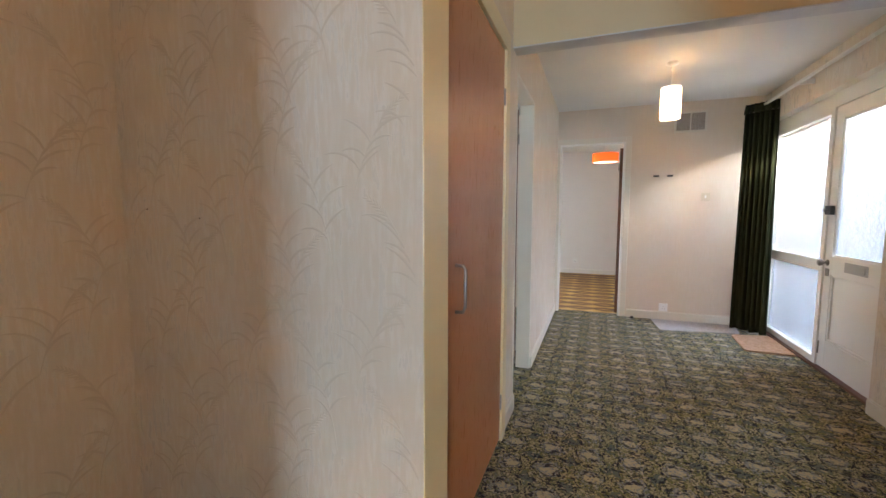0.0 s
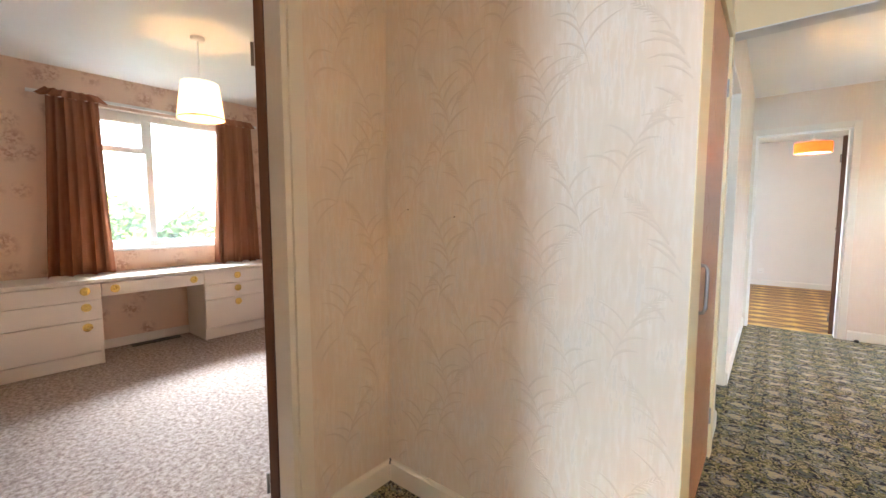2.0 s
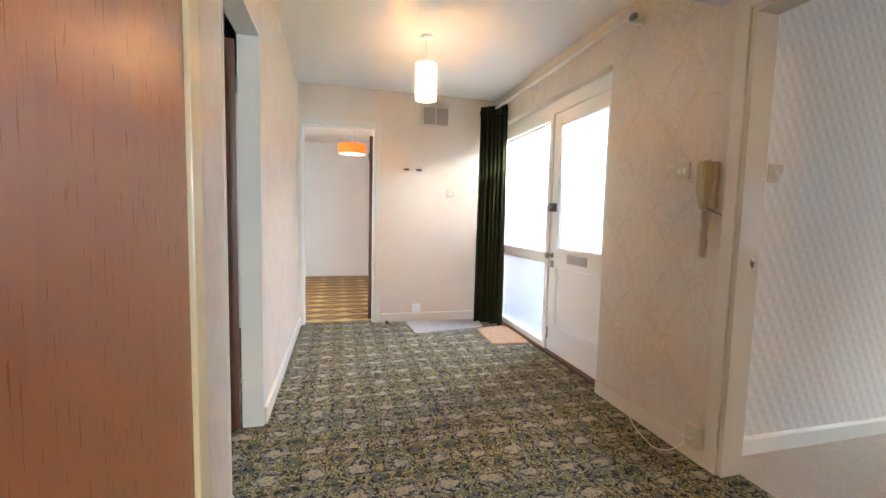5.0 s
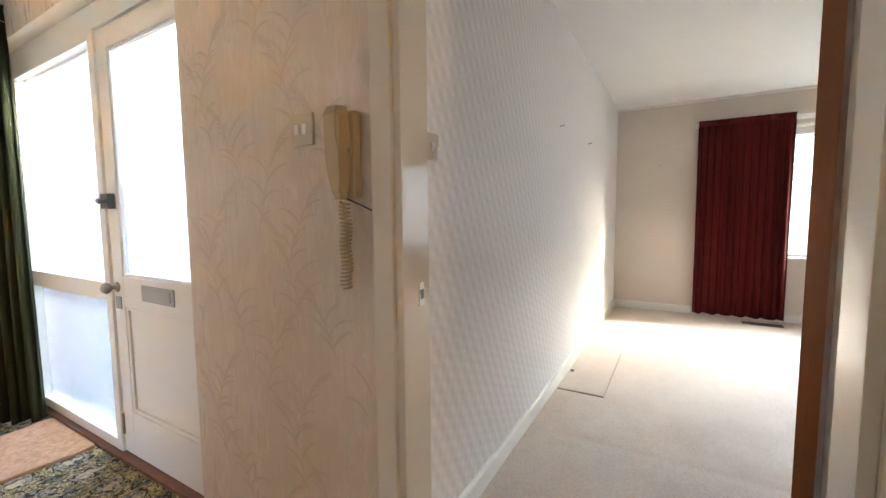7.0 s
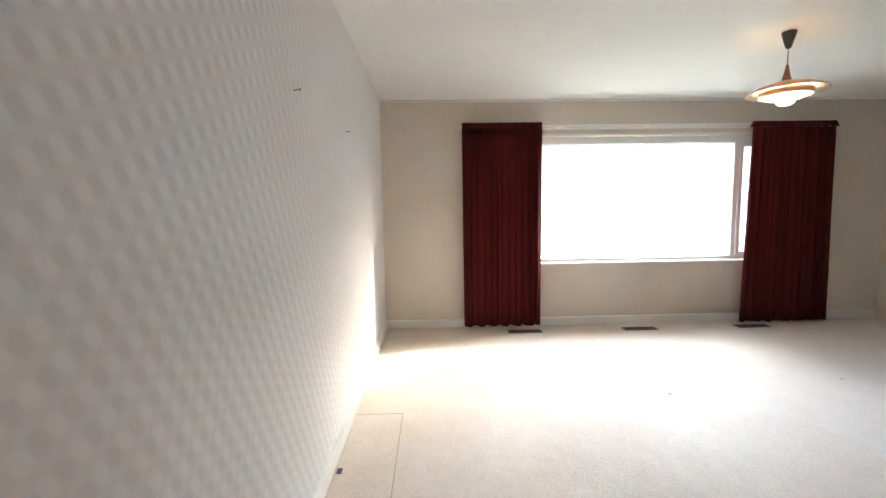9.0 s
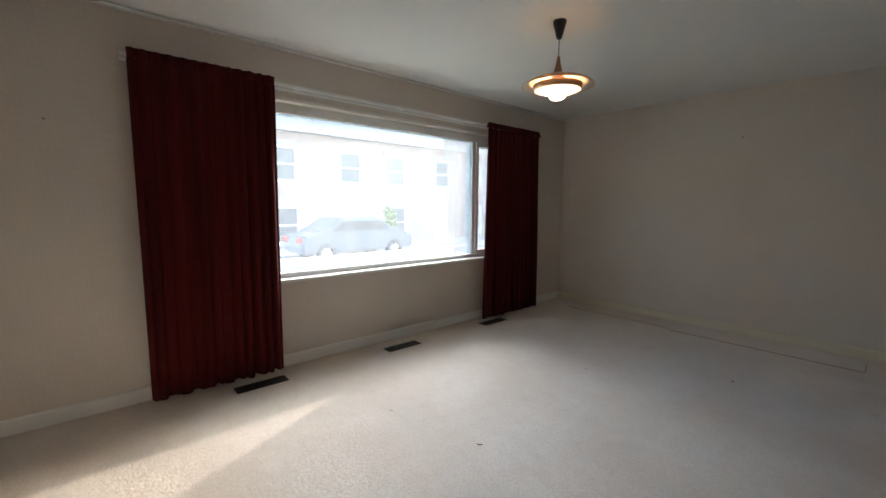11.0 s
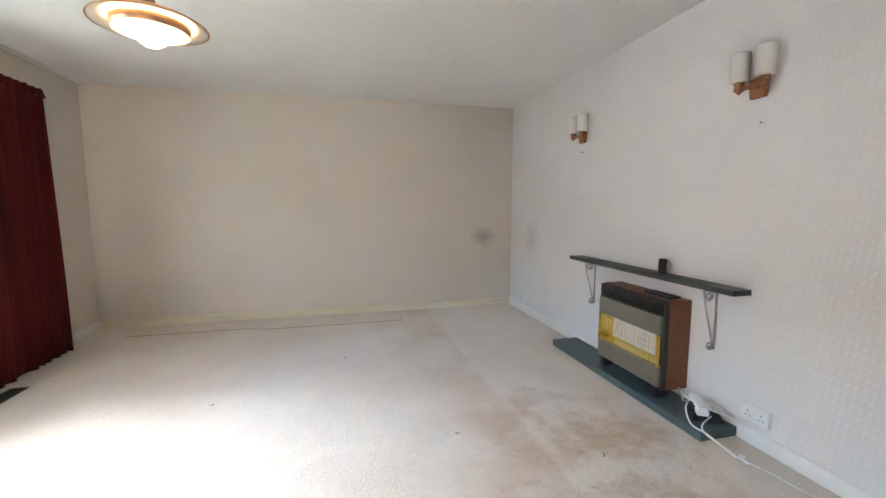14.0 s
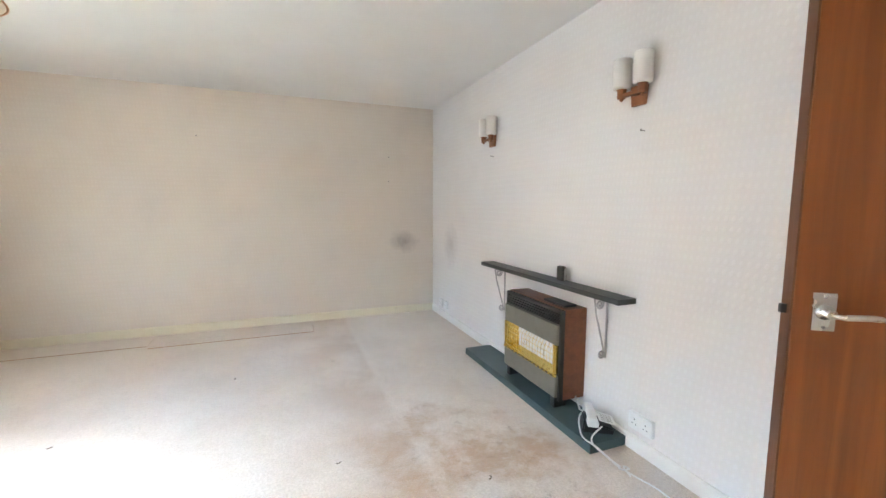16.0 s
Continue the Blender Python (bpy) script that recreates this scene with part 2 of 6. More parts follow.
def carpet_green(name):
    """Axminster: rows of outlined medallions in slate, olive and tan, broken up by single tufts."""
    n = Nodes(name, 0.95, spec=0.1)
    p = n.pos()
    c = n.xyz(p)
    drift = n.m("MULTIPLY", n.m("SUBTRACT", n.noise(p, 15, 3), 0.5), 0.12)
    slip = n.m("MULTIPLY", n.m("SUBTRACT", n.noise(n.pos((1, 1.3, 1)), 19, 3), 0.5), 0.11)
    x, y = n.m("ADD", c[0], drift), n.m("ADD", c[1], slip)
    k = math.pi / 0.19
    a = n.m("ABSOLUTE", n.m("SINE", n.m("MULTIPLY", x, k)))
    b = n.m("ABSOLUTE", n.m("SINE", n.m("MULTIPLY", y, k)))
    d = n.m("ADD", a, b)
    rings = n.m("SINE", n.m("ADD", n.m("MULTIPLY", d, 12.0), n.m("MULTIPLY", n.m("MULTIPLY", a, b), 7.0)))
    petals = n.m("MULTIPLY", n.m("SINE", n.m("MULTIPLY", n.m("ADD", x, y), k * 3.0)), n.m("SINE", n.m("MULTIPLY", n.m("SUBTRACT", x, y), k * 3.0)))
    tuft = n.noise(p, 62, 3, 0.6)
    knots = n.t.nodes.new("ShaderNodeTexVoronoi")
    knots.voronoi_dimensions = "2D"
    knots.inputs["Scale"].default_value = 105.0
    n.put(knots.inputs["Vector"], p)
    yarn = n.m("SUBTRACT", n.xyz(knots.outputs["Color"])[0], 0.5)
    zone = n.m("ADD", n.m("MULTIPLY", d, 0.5), n.m("ADD", n.m("MULTIPLY", yarn, 0.28), n.m("MULTIPLY", n.m("SUBTRACT", tuft, 0.5), 0.7)))
    col = n.ramp(zone, [(0.0, (0.115, 0.128, 0.105)), (0.30, (0.162, 0.151, 0.056)), (0.46, (0.367, 0.308, 0.178)), (0.62, (0.135, 0.131, 0.054)),
                        (0.76, (0.232, 0.232, 0.221)), (0.90, (0.432, 0.362, 0.221))], True)
    row = n.ramp(n.m("SINE", n.m("MULTIPLY", n.m("ADD", c[1], n.m("MULTIPLY", n.noise(p, 2.2, 2), 0.3)), k * 0.5)), [(0.35, 0.0), (0.7, 1.0)])
    col = n.mix(n.m("MULTIPLY", row, 0.22), col, (0.18, 0.19, 0.165))
    line = n.m("ADD", n.m("ADD", n.m("MULTIPLY", rings, 0.30), n.m("MULTIPLY", petals, 0.30)), n.m("ADD", n.m("MULTIPLY", yarn, 0.55), n.m("MULTIPLY", n.m("SUBTRACT", tuft, 0.5), 1.3)))
    col = n.mix(n.ramp(line, [(0.11, 0.0), (0.15, 0.92)], False), col, (0.016, 0.017, 0.026))
    fleck = n.ramp(n.m("ADD", n.m("MULTIPLY", yarn, 0.8), n.m("MULTIPLY", n.m("SUBTRACT", n.noise(p, 40, 3), 0.5), 1.2)), [(0.34, 0.0), (0.40, 0.75)])
    col = n.mix(fleck, col, (0.50, 0.43, 0.30))
    pile = n.noise(p, 300, 2)
    n.bump(n.m("ADD", pile, n.m("MULTIPLY", tuft, 0.6)), 0.7, 0.006)
    return n.done(col, 0.95)


def carpet_beige(name):
    n = Nodes(name, 0.7, spec=0.35)
    n.b.inputs["Sheen Weight"].default_value = 0.7
    n.b.inputs["Sheen Roughness"].default_value = 0.4
    n.b.inputs["Sheen Tint"].default_value = (1.0, 0.90, 0.80, 1)
    p = n.pos()
    a = n.noise(p, 1.6, 5)
    b = n.noise(p, 11, 4, 0.65)
    col = n.mix(n.ramp(a, [(0.38, 0.0), (0.62, 1.0)]), (0.74, 0.655, 0.57), (0.665, 0.57, 0.485))
    col = n.mix(n.m("MULTIPLY", n.ramp(b, [(0.45, 0.0), (0.72, 1.0)]), 0.20), col, (0.46, 0.36, 0.28))
    # worn, stained patch before the hearth
    v = n.t.nodes.new("ShaderNodeVectorMath")
    v.operation = "DISTANCE"
    n.put(v.inputs[0], n.pos((1.0, 0.75, 1))), n.put(v.inputs[1], (3.0, 0.40, 0))
    near = n.ramp(n.m("ADD", v.outputs["Value"], n.m("MULTIPLY", n.noise(p, 3.0, 3), 0.8)), [(0.80, 1.0), (1.65, 0.0)])
    blot = n.ramp(n.noise(p, 3.6, 7, 0.68), [(0.42, 0.0), (0.60, 1.0)])
    col = n.mix(n.m("MULTIPLY", n.m("MULTIPLY", near, blot), 0.80), col, (0.44, 0.265, 0.135))
    dirt = n.ramp(n.noise(p, 11, 6, 0.72), [(0.58, 0.0), (0.68, 1.0)])
    col = n.mix(n.m("MULTIPLY", n.m("MULTIPLY", near, dirt), 0.45), col, (0.20, 0.125, 0.075))
    # a straight wear line where a rug's edge lay
    c = n.xyz(p)
    edge = n.m("SUBTRACT", n.m("ADD", c[0], n.m("MULTIPLY", n.noise(p, 9, 2), 0.02)), 3.21)
    worn = n.m("MULTIPLY", n.ramp(edge, [(0.0, 0.0), (0.03, 1.0), (0.75, 0.0)]), n.ramp(n.noise(p, 2.5, 4), [(0.38, 0.0), (0.62, 1.0)]))
    col = n.mix(n.m("MULTIPLY", worn, 0.62), col, (0.47, 0.32, 0.215))
    rim = n.ramp(n.m("ABSOLUTE", n.m("ADD", edge, 0.02)), [(0.0, 1.0), (0.025, 0.0)])
    col = n.mix(n.m("MULTIPLY", rim, 0.16), col, (0.78, 0.71, 0.63))
    spots = n.ramp(n.voronoi(p, 2.6), [(0.02, 1.0), (0.045, 0.0)])
    col = n.mix(n.m("MULTIPLY", spots, 0.5), col, (0.10, 0.08, 0.06))
    pile = n.noise(p, 95, 5, 0.75)
    col = n.mix(n.m("MULTIPLY", n.ramp(pile, [(0.40, 0.0), (0.62, 1.0)]), 0.40), col, (0.40, 0.31, 0.235))
    n.bump(n.m("ADD", pile, n.m("MULTIPLY", n.noise(p, 45, 3), 0.8)), 0.6, 0.006)
    return n.done(col, 0.7)


def carpet_grey(name, dark=(0.24, 0.20, 0.19), light=(0.52, 0.46, 0.43)):
    n = Nodes(name, 0.95, spec=0.1)
    p = n.pos()
    a = n.noise(p, 42, 5, 0.7, 0.3)
    col = n.mix(n.ramp(a, [(0.38, 0.0), (0.62, 1.0)]), dark, light)
    n.bump(n.m("ADD", n.noise(p, 240, 2), a), 0.8, 0.008)
    return n.done(col, 0.96)


def lino(name):
    """Sheet flooring with wavy dark lines that meet and part, leaving gold lens shapes."""
    n = Nodes(name, 0.5)
    p = n.pos()
    c = n.xyz(p)
    wob = n.m("MULTIPLY", n.noise(p, 5, 3), 0.10)
    k = math.pi / 0.27
    sway = n.m("MULTIPLY", n.m("SINE", n.m("MULTIPLY", n.m("ADD", c[0], wob), 2 * math.pi / 0.62)), 0.7)
    base = n.m("MULTIPLY", n.m("ADD", c[1], wob), k)
    a = n.m("ABSOLUTE", n.m("SINE", n.m("ADD", base, sway)))
    b = n.m("ABSOLUTE", n.m("SINE", n.m("SUBTRACT", base, sway)))
    v = n.m("ADD", n.m("MULTIPLY", n.m("MINIMUM", a, b), 0.85), n.m("MULTIPLY", n.noise(n.pos((1, 3, 1)), 12, 4), 0.25))
    col = n.ramp(v, [(0.14, (0.022, 0.008, 0.003)), (0.34, (0.15, 0.058, 0.012)), (0.62, (0.40, 0.215, 0.040)), (0.95, (0.66, 0.44, 0.12))])
    cloud = n.ramp(n.noise(p, 2.0, 3), [(0.4, 0.0), (0.65, 1.0)])
    return n.done(n.mix(n.m("MULTIPLY", cloud, 0.45), col, (0.20, 0.085, 0.022)), 0.5)


def fabric(name, color, deep, local=True):
    n = Nodes(name, 0.9, spec=0.15)
    p = n.pos(local=local)
    weave = n.noise(n.pos((1, 1, 0.25), local), 240, 2)
    band = n.noise(n.pos((14, 14, 0.6), local), 1.0, 4)
    n.bump(weave, 0.35, 0.002)
    return n.done(n.mix(n.ramp(band, [(0.35, 0.0), (0.7, 1.0)]), color, deep), 0.9)


def glass(name, haze=0.0, relief=0.0, scale=30.0, tint=(0.95, 0.98, 0.97)):
    """Thin window glass: clear, with some gloss, a white veil mixed in for glare, and a rippled face for the obscured
    kind.
    """
    n = Nodes(name, 0.05)
    t = n.t
    clear = t.nodes.new("ShaderNodeBsdfTransparent")
    clear.inputs[0].default_value = tint + (1,)
    shine = t.nodes.new("ShaderNodeBsdfGlossy")
    shine.inputs["Roughness"].default_value = 0.03
    fr = t.nodes.new("ShaderNodeFresnel")
    mix = t.nodes.new("ShaderNodeMixShader")
    t.links.new(n.m("MULTIPLY", fr.outputs[0], 0.8), mix.inputs[0])
    if relief:
        n.bump(n.m("ADD", n.voronoi(n.pos((1, 1, 1.4)), scale), n.noise(n.pos(), scale * 2, 3)), relief, 0.01)
        bumpy = n.b.inputs["Normal"].links[0].from_socket
        refr = t.nodes.new("ShaderNodeBsdfRefraction")
        refr.inputs["Roughness"].default_value, refr.inputs["IOR"].default_value = 0.08, 1.15
        t.links.new(bumpy, refr.inputs["Normal"]), t.links.new(bumpy, shine.inputs["Normal"])
        t.links.new(refr.outputs[0], mix.inputs[1])
    else:
        t.links.new(clear.outputs[0], mix.inputs[1])
    t.links.new(shine.outputs[0], mix.inputs[2])
    out = mix.outputs[0]
    # translucent white mixed into the pane imitates veiling glare
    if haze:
        veil = t.nodes.new("ShaderNodeBsdfTranslucent")
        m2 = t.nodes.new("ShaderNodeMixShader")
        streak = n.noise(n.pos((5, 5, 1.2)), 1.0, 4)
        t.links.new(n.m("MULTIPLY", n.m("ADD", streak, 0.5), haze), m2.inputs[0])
        t.links.new(out, m2.inputs[1]), t.links.new(veil.outputs[0], m2.inputs[2])
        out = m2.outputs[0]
    t.links.new(out, t.nodes["Material Output"].inputs[0])
    return n.mat


def shade_cloth(name, color, through=0.6, glow=0.0):
    """A lampshade of cloth, plastic or opal glass, lit from inside by its bulb."""
    n = Nodes(name, 0.7)
    t = n.t
    d = t.nodes.new("ShaderNodeBsdfDiffuse")
    s = t.nodes.new("ShaderNodeBsdfTranslucent")
    m = t.nodes.new("ShaderNodeMixShader")
    weave = n.noise(n.pos((1, 1, 1), True), 160, 2)
    col = n.mix(n.m("MULTIPLY", weave, 0.2), color, tuple(c * 0.8 for c in color))
    for k in (d, s):
        t.links.new(col, k.inputs[0])
    m.inputs[0].default_value = through
    t.links.new(d.outputs[0], m.inputs[1]), t.links.new(s.outputs[0], m.inputs[2])
    out = m.outputs[0]
    if glow:
        e = t.nodes.new("ShaderNodeEmission")
        t.links.new(col, e.inputs[0])
        e.inputs[1].default_value = glow
        a = t.nodes.new("ShaderNodeAddShader")
        t.links.new(out, a.inputs[0]), t.links.new(e.outputs[0], a.inputs[1])
        out = a.outputs[0]
    t.links.new(out, t.nodes["Material Output"].inputs[0])
    return n.mat


def glow(name, color, strength):
    n = Nodes(name)
    n.b.inputs["Emission Color"].default_value = color + (1,)
    n.b.inputs["Emission Strength"].default_value = strength
    return n.done((0.9, 0.9, 0.9))


def brick(name):
    n = Nodes(name, 0.9)
    t = n.t
    v = n.t.nodes.new("ShaderNodeCombineXYZ")
    c = n.xyz(n.pos())
    n.put(v.inputs[0], n.m("ADD", c[0], c[1])), n.put(v.inputs[1], c[2])
    k = t.nodes.new("ShaderNodeTexBrick")
    k.inputs["Scale"].default_value = 1.0
    k.inputs["Brick Width"].default_value, k.inputs["Row Height"].default_value, k.inputs["Mortar Size"].default_value = 0.225, 0.075, 0.008
    k.inputs["Color1"].default_value, k.inputs["Color2"].default_value = (0.34, 0.18, 0.13, 1), (0.27, 0.135, 0.095, 1)
    k.inputs["Mortar"].default_value = (0.36, 0.33, 0.30, 1)
    t.links.new(v.outputs[0], k.inputs[0])
    return n.done(n.mix(n.m("MULTIPLY", n.noise(n.pos(), 0.8, 3), 0.35), k.outputs[0], (0.30, 0.20, 0.155)), 0.9)


HALL_PAPER = leafy_paper("hall_wallpaper", (0.645, 0.54, 0.425), (0.79, 0.745, 0.69), (0.56, 0.445, 0.33), 0.31)
# same hall paper, slightly paler, with relief and glint streaks turned down
FLAT_PAPER = leafy_paper("flatter_hall_wallpaper", (0.665, 0.565, 0.455), (0.79, 0.745, 0.69), (0.58, 0.47, 0.36), 0.42, 0.25)
REED = plain("matt_embossed_paper", (0.60, 0.50, 0.395), 0.75, 0, 0.06)
DOT_PAPER = dotted_paper("dotted_wallpaper", (0.84, 0.83, 0.82), (0.73, 0.715, 0.70))
MAGNOLIA = magnolia("magnolia_wall", (0.66, 0.585, 0.50), (0.54, 0.46, 0.375), 0.06)
WEST_PAPER = magnolia("chimney_wall", (0.76, 0.735, 0.71), (0.64, 0.595, 0.555), 0.14)
FLORAL = floral_paper("floral_wallpaper")
WHITE_WALL = paint("white_emulsion", (0.80, 0.78, 0.75), 0.6, 0.08, 3, False)
CEILING = paint("ceiling_paint", (0.80, 0.79, 0.76), 0.75, 0.06, 4, False, 0.25)
# old yellow-cream gloss, its yellow deepened in the colour for the warm lamplight
YELLOWED_LIT = paint("yellowed_warm_lit_gloss", (0.74, 0.60, 0.35), 0.3, 0.06, 2.5, False)
# yellow lamplight on the papered beam, put into a buff base colour
WARM_LIT_BUFF = paint("warm_lit_buff", (0.70, 0.57, 0.35), 0.55, 0.10, 3, False, 0.2)
CREAM = paint("cream_gloss", (0.69, 0.635, 0.535), 0.28, 0.05, 2.5, False)
HIGH_GLOSS = paint("cream_high_gloss", (0.69, 0.635, 0.535), 0.10, 0.04, 2.5, False, 0.02)
GLOSS = paint("white_gloss", (0.80, 0.78, 0.73), 0.38, 0.04, 2.5, False)
OLD_CREAM = paint("yellowed_gloss", (0.74, 0.67, 0.51), 0.35, 0.10, 5, False)
PVC = plain("white_plastic", (0.80, 0.80, 0.78), 0.35, 0, 0.04)
SWITCH = plain("cream_plastic", (0.58, 0.51, 0.38), 0.35, 0, 0.05)
PHONE_SHELL = plain("beige_plastic", (0.44, 0.345, 0.20), 0.4, 0, 0.08)
TEAK = wood("teak_veneer", (0.31, 0.098, 0.022), (0.175, 0.050, 0.011))
DARK_TEAK = wood("dark_teak_edge", (0.17, 0.065, 0.03), (0.09, 0.035, 0.016))
CUP_TEAK = wood("sapele_veneer", (0.41, 0.16, 0.065), (0.37, 0.138, 0.055), rough=0.32, relief=0.02)
FIRE_WOOD = wood("fire_case_veneer", (0.27, 0.095, 0.04), (0.16, 0.055, 0.022), "y")
BRACKET_WOOD = wood("lamp_bracket_wood", (0.38, 0.15, 0.06), (0.22, 0.08, 0.03), "y")
MELAMINE = paint("white_melamine", (0.78, 0.73, 0.68), 0.35, 0.05, 5)
BRASS = plain("brass", (0.75, 0.55, 0.18), 0.3, 1.0)
GOLD = plain("gold_reflector", (0.85, 0.66, 0.20), 0.22, 1.0)
COPPER = plain("copper_spun", (0.72, 0.42, 0.24), 0.34, 1.0)
CHROME = plain("satin_chrome", (0.62, 0.61, 0.58), 0.28, 1.0)
STEEL = plain("worn_steel", (0.30, 0.28, 0.26), 0.45, 1.0)
SILVER_PAINT = plain("grey_wrought_iron", (0.40, 0.39, 0.38), 0.45, 0.3)
BLACK = plain("black_plastic", (0.02, 0.02, 0.02), 0.4)
BLACK_METAL = plain("black_enamel", (0.028, 0.026, 0.024), 0.45)
BRONZE_PANEL = plain("bronze_enamel", (0.24, 0.225, 0.18), 0.38, 0.5)
SLATE = paint("slate_green_tile", (0.075, 0.115, 0.115), 0.42, 0.25, 14)
SHELF_SLATE = paint("slate_shelf", (0.045, 0.052, 0.05), 0.4, 0.3, 18)
CERAMIC = plain("white_ceramic", (0.78, 0.77, 0.74), 0.6, 0, 0.08, 60)
MAROON = fabric("maroon_curtain", (0.082, 0.0075, 0.0065), (0.046, 0.004, 0.004))
RUST = fabric("rust_curtain", (0.42, 0.19, 0.11), (0.28, 0.115, 0.065))
GREEN_CLOTH = fabric("dark_green_curtain", (0.030, 0.033, 0.013), (0.016, 0.018, 0.008))
LINING = fabric("curtain_lining", (0.5, 0.42, 0.30), (0.42, 0.34, 0.24))
HALL_CARPET = carpet_green("green_axminster")
LIVING_CARPET = carpet_beige("beige_carpet")
BED_CARPET = carpet_grey("grey_carpet", (0.25, 0.19, 0.165), (0.53, 0.45, 0.41))
SIDE_CARPET = carpet_grey("mauve_carpet", (0.10, 0.08, 0.10), (0.22, 0.19, 0.23))
LINO = lino("patterned_lino")
COIR = carpet_grey("coir", (0.36, 0.21, 0.12), (0.50, 0.31, 0.19))
RUG_GREY = carpet_grey("grey_offcut", (0.46, 0.44, 0.42), (0.60, 0.58, 0.56))
# the second number sets the glare veil in each pane
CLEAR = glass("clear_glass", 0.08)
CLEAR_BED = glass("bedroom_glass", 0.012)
OBSCURE = glass("obscured_glass", 0.12, 0.7, 24.0)
HALL_SHADE = shade_cloth("white_plastic_shade", (0.92, 0.88, 0.80), 0.7, 0.06)
BED_SHADE = shade_cloth("cream_cloth_shade", (0.92, 0.86, 0.74), 0.65, 0.012)
ORANGE_SHADE = shade_cloth("orange_cloth_shade", (0.82, 0.24, 0.06), 0.5, 0.012)
OPAL = shade_cloth("opal_glass", (0.93, 0.91, 0.87), 0.30)
LIT_OPAL = glow("lit_opal_glass", (1.0, 0.86, 0.66), 0.35)
# paler than the copper: bulb light on the underside put into the colour
DISC_INNER = plain("lit_disc_inner", (0.72, 0.60, 0.48), 0.55)
PLATE_GREY = paint("dull_grey_plate", (0.42, 0.41, 0.39), 0.5)
VENT_GREY = plain("grey_tan_vent_metal", (0.46, 0.39, 0.32), 0.6)
BULB = glow("lit_bulb", (1.0, 0.85, 0.6), 1.5)
BRICK = brick("house_brick")
SLATES = plain("roof_slates", (0.10, 0.10, 0.11), 0.8, 0, 0.25, 3)
TARMAC = plain("tarmac", (0.06, 0.06, 0.06), 0.9, 0, 0.2, 8)
GRASS = plain("grass_ground", (0.07, 0.10, 0.035), 0.95, 0, 0.35, 6)
PAVING = plain("paving", (0.32, 0.31, 0.29), 0.9, 0, 0.15, 5)
LEAF = plain("hedge_leaf", (0.13, 0.19, 0.03), 0.6, 0, 0.4, 3)
BARK = plain("bark", (0.12, 0.08, 0.05), 0.9)
CAR_PAINT = plain("dark_car_paint", (0.15, 0.17, 0.20), 0.25, 0.4)
RUBBER = plain("tyre_rubber", (0.02, 0.02, 0.02), 0.8)
CAR_GLASS = plain("car_glass", (0.03, 0.035, 0.04), 0.08)
PANE_FAR = plain("far_window_glass", (0.05, 0.06, 0.07), 0.08)
RED_LAMP = plain("red_lens", (0.5, 0.02, 0.02), 0.2)


# ---------------------------------------------------------------- mesh helpers
def box(bm, x0, x1, y0, y1, z0, z1, bevel=0.0, slot=0):
    vs = [bm.verts.new((x, y, z)) for x in (x0, x1) for y in (y0, y1) for z in (z0, z1)]
    fs = [bm.faces.new([vs[i] for i in q]) for q in ((0, 1, 3, 2), (4, 6, 7, 5), (0, 4, 5, 1), (2, 3, 7, 6), (0, 2, 6, 4), (1, 5, 7, 3))]
    for f in fs:
        f.material_index = slot
    if bevel:
        edges = list({e for f in fs for e in f.edges})
        bmesh.ops.bevel(bm, geom=edges, offset=bevel, segments=2, affect="EDGES", profile=0.6)
    return bm


def boxed(*args, bevel=0.0):
    return box(bmesh.new(), *args, bevel=bevel)


def lathe(profile, seg=32, bm=None, center=(0, 0, 0), axis="z", smooth=True):
    """Turns (radius, height) rows about an axis."""
    bm = bm or bmesh.new()
    rings = []
    for r, h in profile:
        ring = []
        for i in range(seg):
            a = 2 * math.pi * i / seg
            p = {"z": (r * math.cos(a), r * math.sin(a), h), "x": (h, r * math.cos(a), r * math.sin(a)), "y": (r * math.sin(a), h, r * math.cos(a))}[axis]
            ring.append(bm.verts.new((p[0] + center[0], p[1] + center[1], p[2] + center[2])))
        rings.append(ring)
    for a, b in zip(rings, rings[1:]):
        for i in range(seg):
            f = bm.faces.new((a[i], a[(i + 1) % seg], b[(i + 1) % seg], b[i]))
            f.smooth = smooth
    for ring, r in ((rings[0], profile[0][0]), (rings[-1], profile[-1][0])):
        if r < 0.004 or profile[0] != profile[-1]:
            if r < 0.02:
                bm.faces.new(ring if ring is rings[-1] else ring[::-1])
    return bm


def rod(points, r, seg=8, bm=None):
    """A round bar swept along points."""
    bm = bm or bmesh.new()
    pts = [Vector(p) for p in points]
    rings = []
    side = None
    for i, p in enumerate(pts):
        d = (pts[min(i + 1, len(pts) - 1)] - pts[max(i - 1, 0)]).normalized()
        if side is None:
            side = d.orthogonal().normalized()
        side = (side - d * side.dot(d)).normalized()
        up = d.cross(side)
        rings.append([bm.verts.new(p + r * (math.cos(2 * math.pi * k / seg) * side + math.sin(2 * math.pi * k / seg) * up)) for k in range(seg)])
    for a, b in zip(rings, rings[1:]):
        for k in range(seg):
            f = bm.faces.new((a[k], a[(k + 1) % seg], b[(k + 1) % seg], b[k]))
            f.smooth = True
    bm.faces.new(rings[0][::-1]), bm.faces.new(rings[-1])
    return bm


def eased(points, rounds=2):
    """Rounds off the corners of a run of points."""
    pts = [Vector(p) for p in points]
    for _ in range(rounds):
        out = [pts[0]]
        for p, q in zip(pts, pts[1:]):
            out += [p * 0.75 + q * 0.25, p * 0.25 + q * 0.75]
        pts = out + [pts[-1]]
    return pts


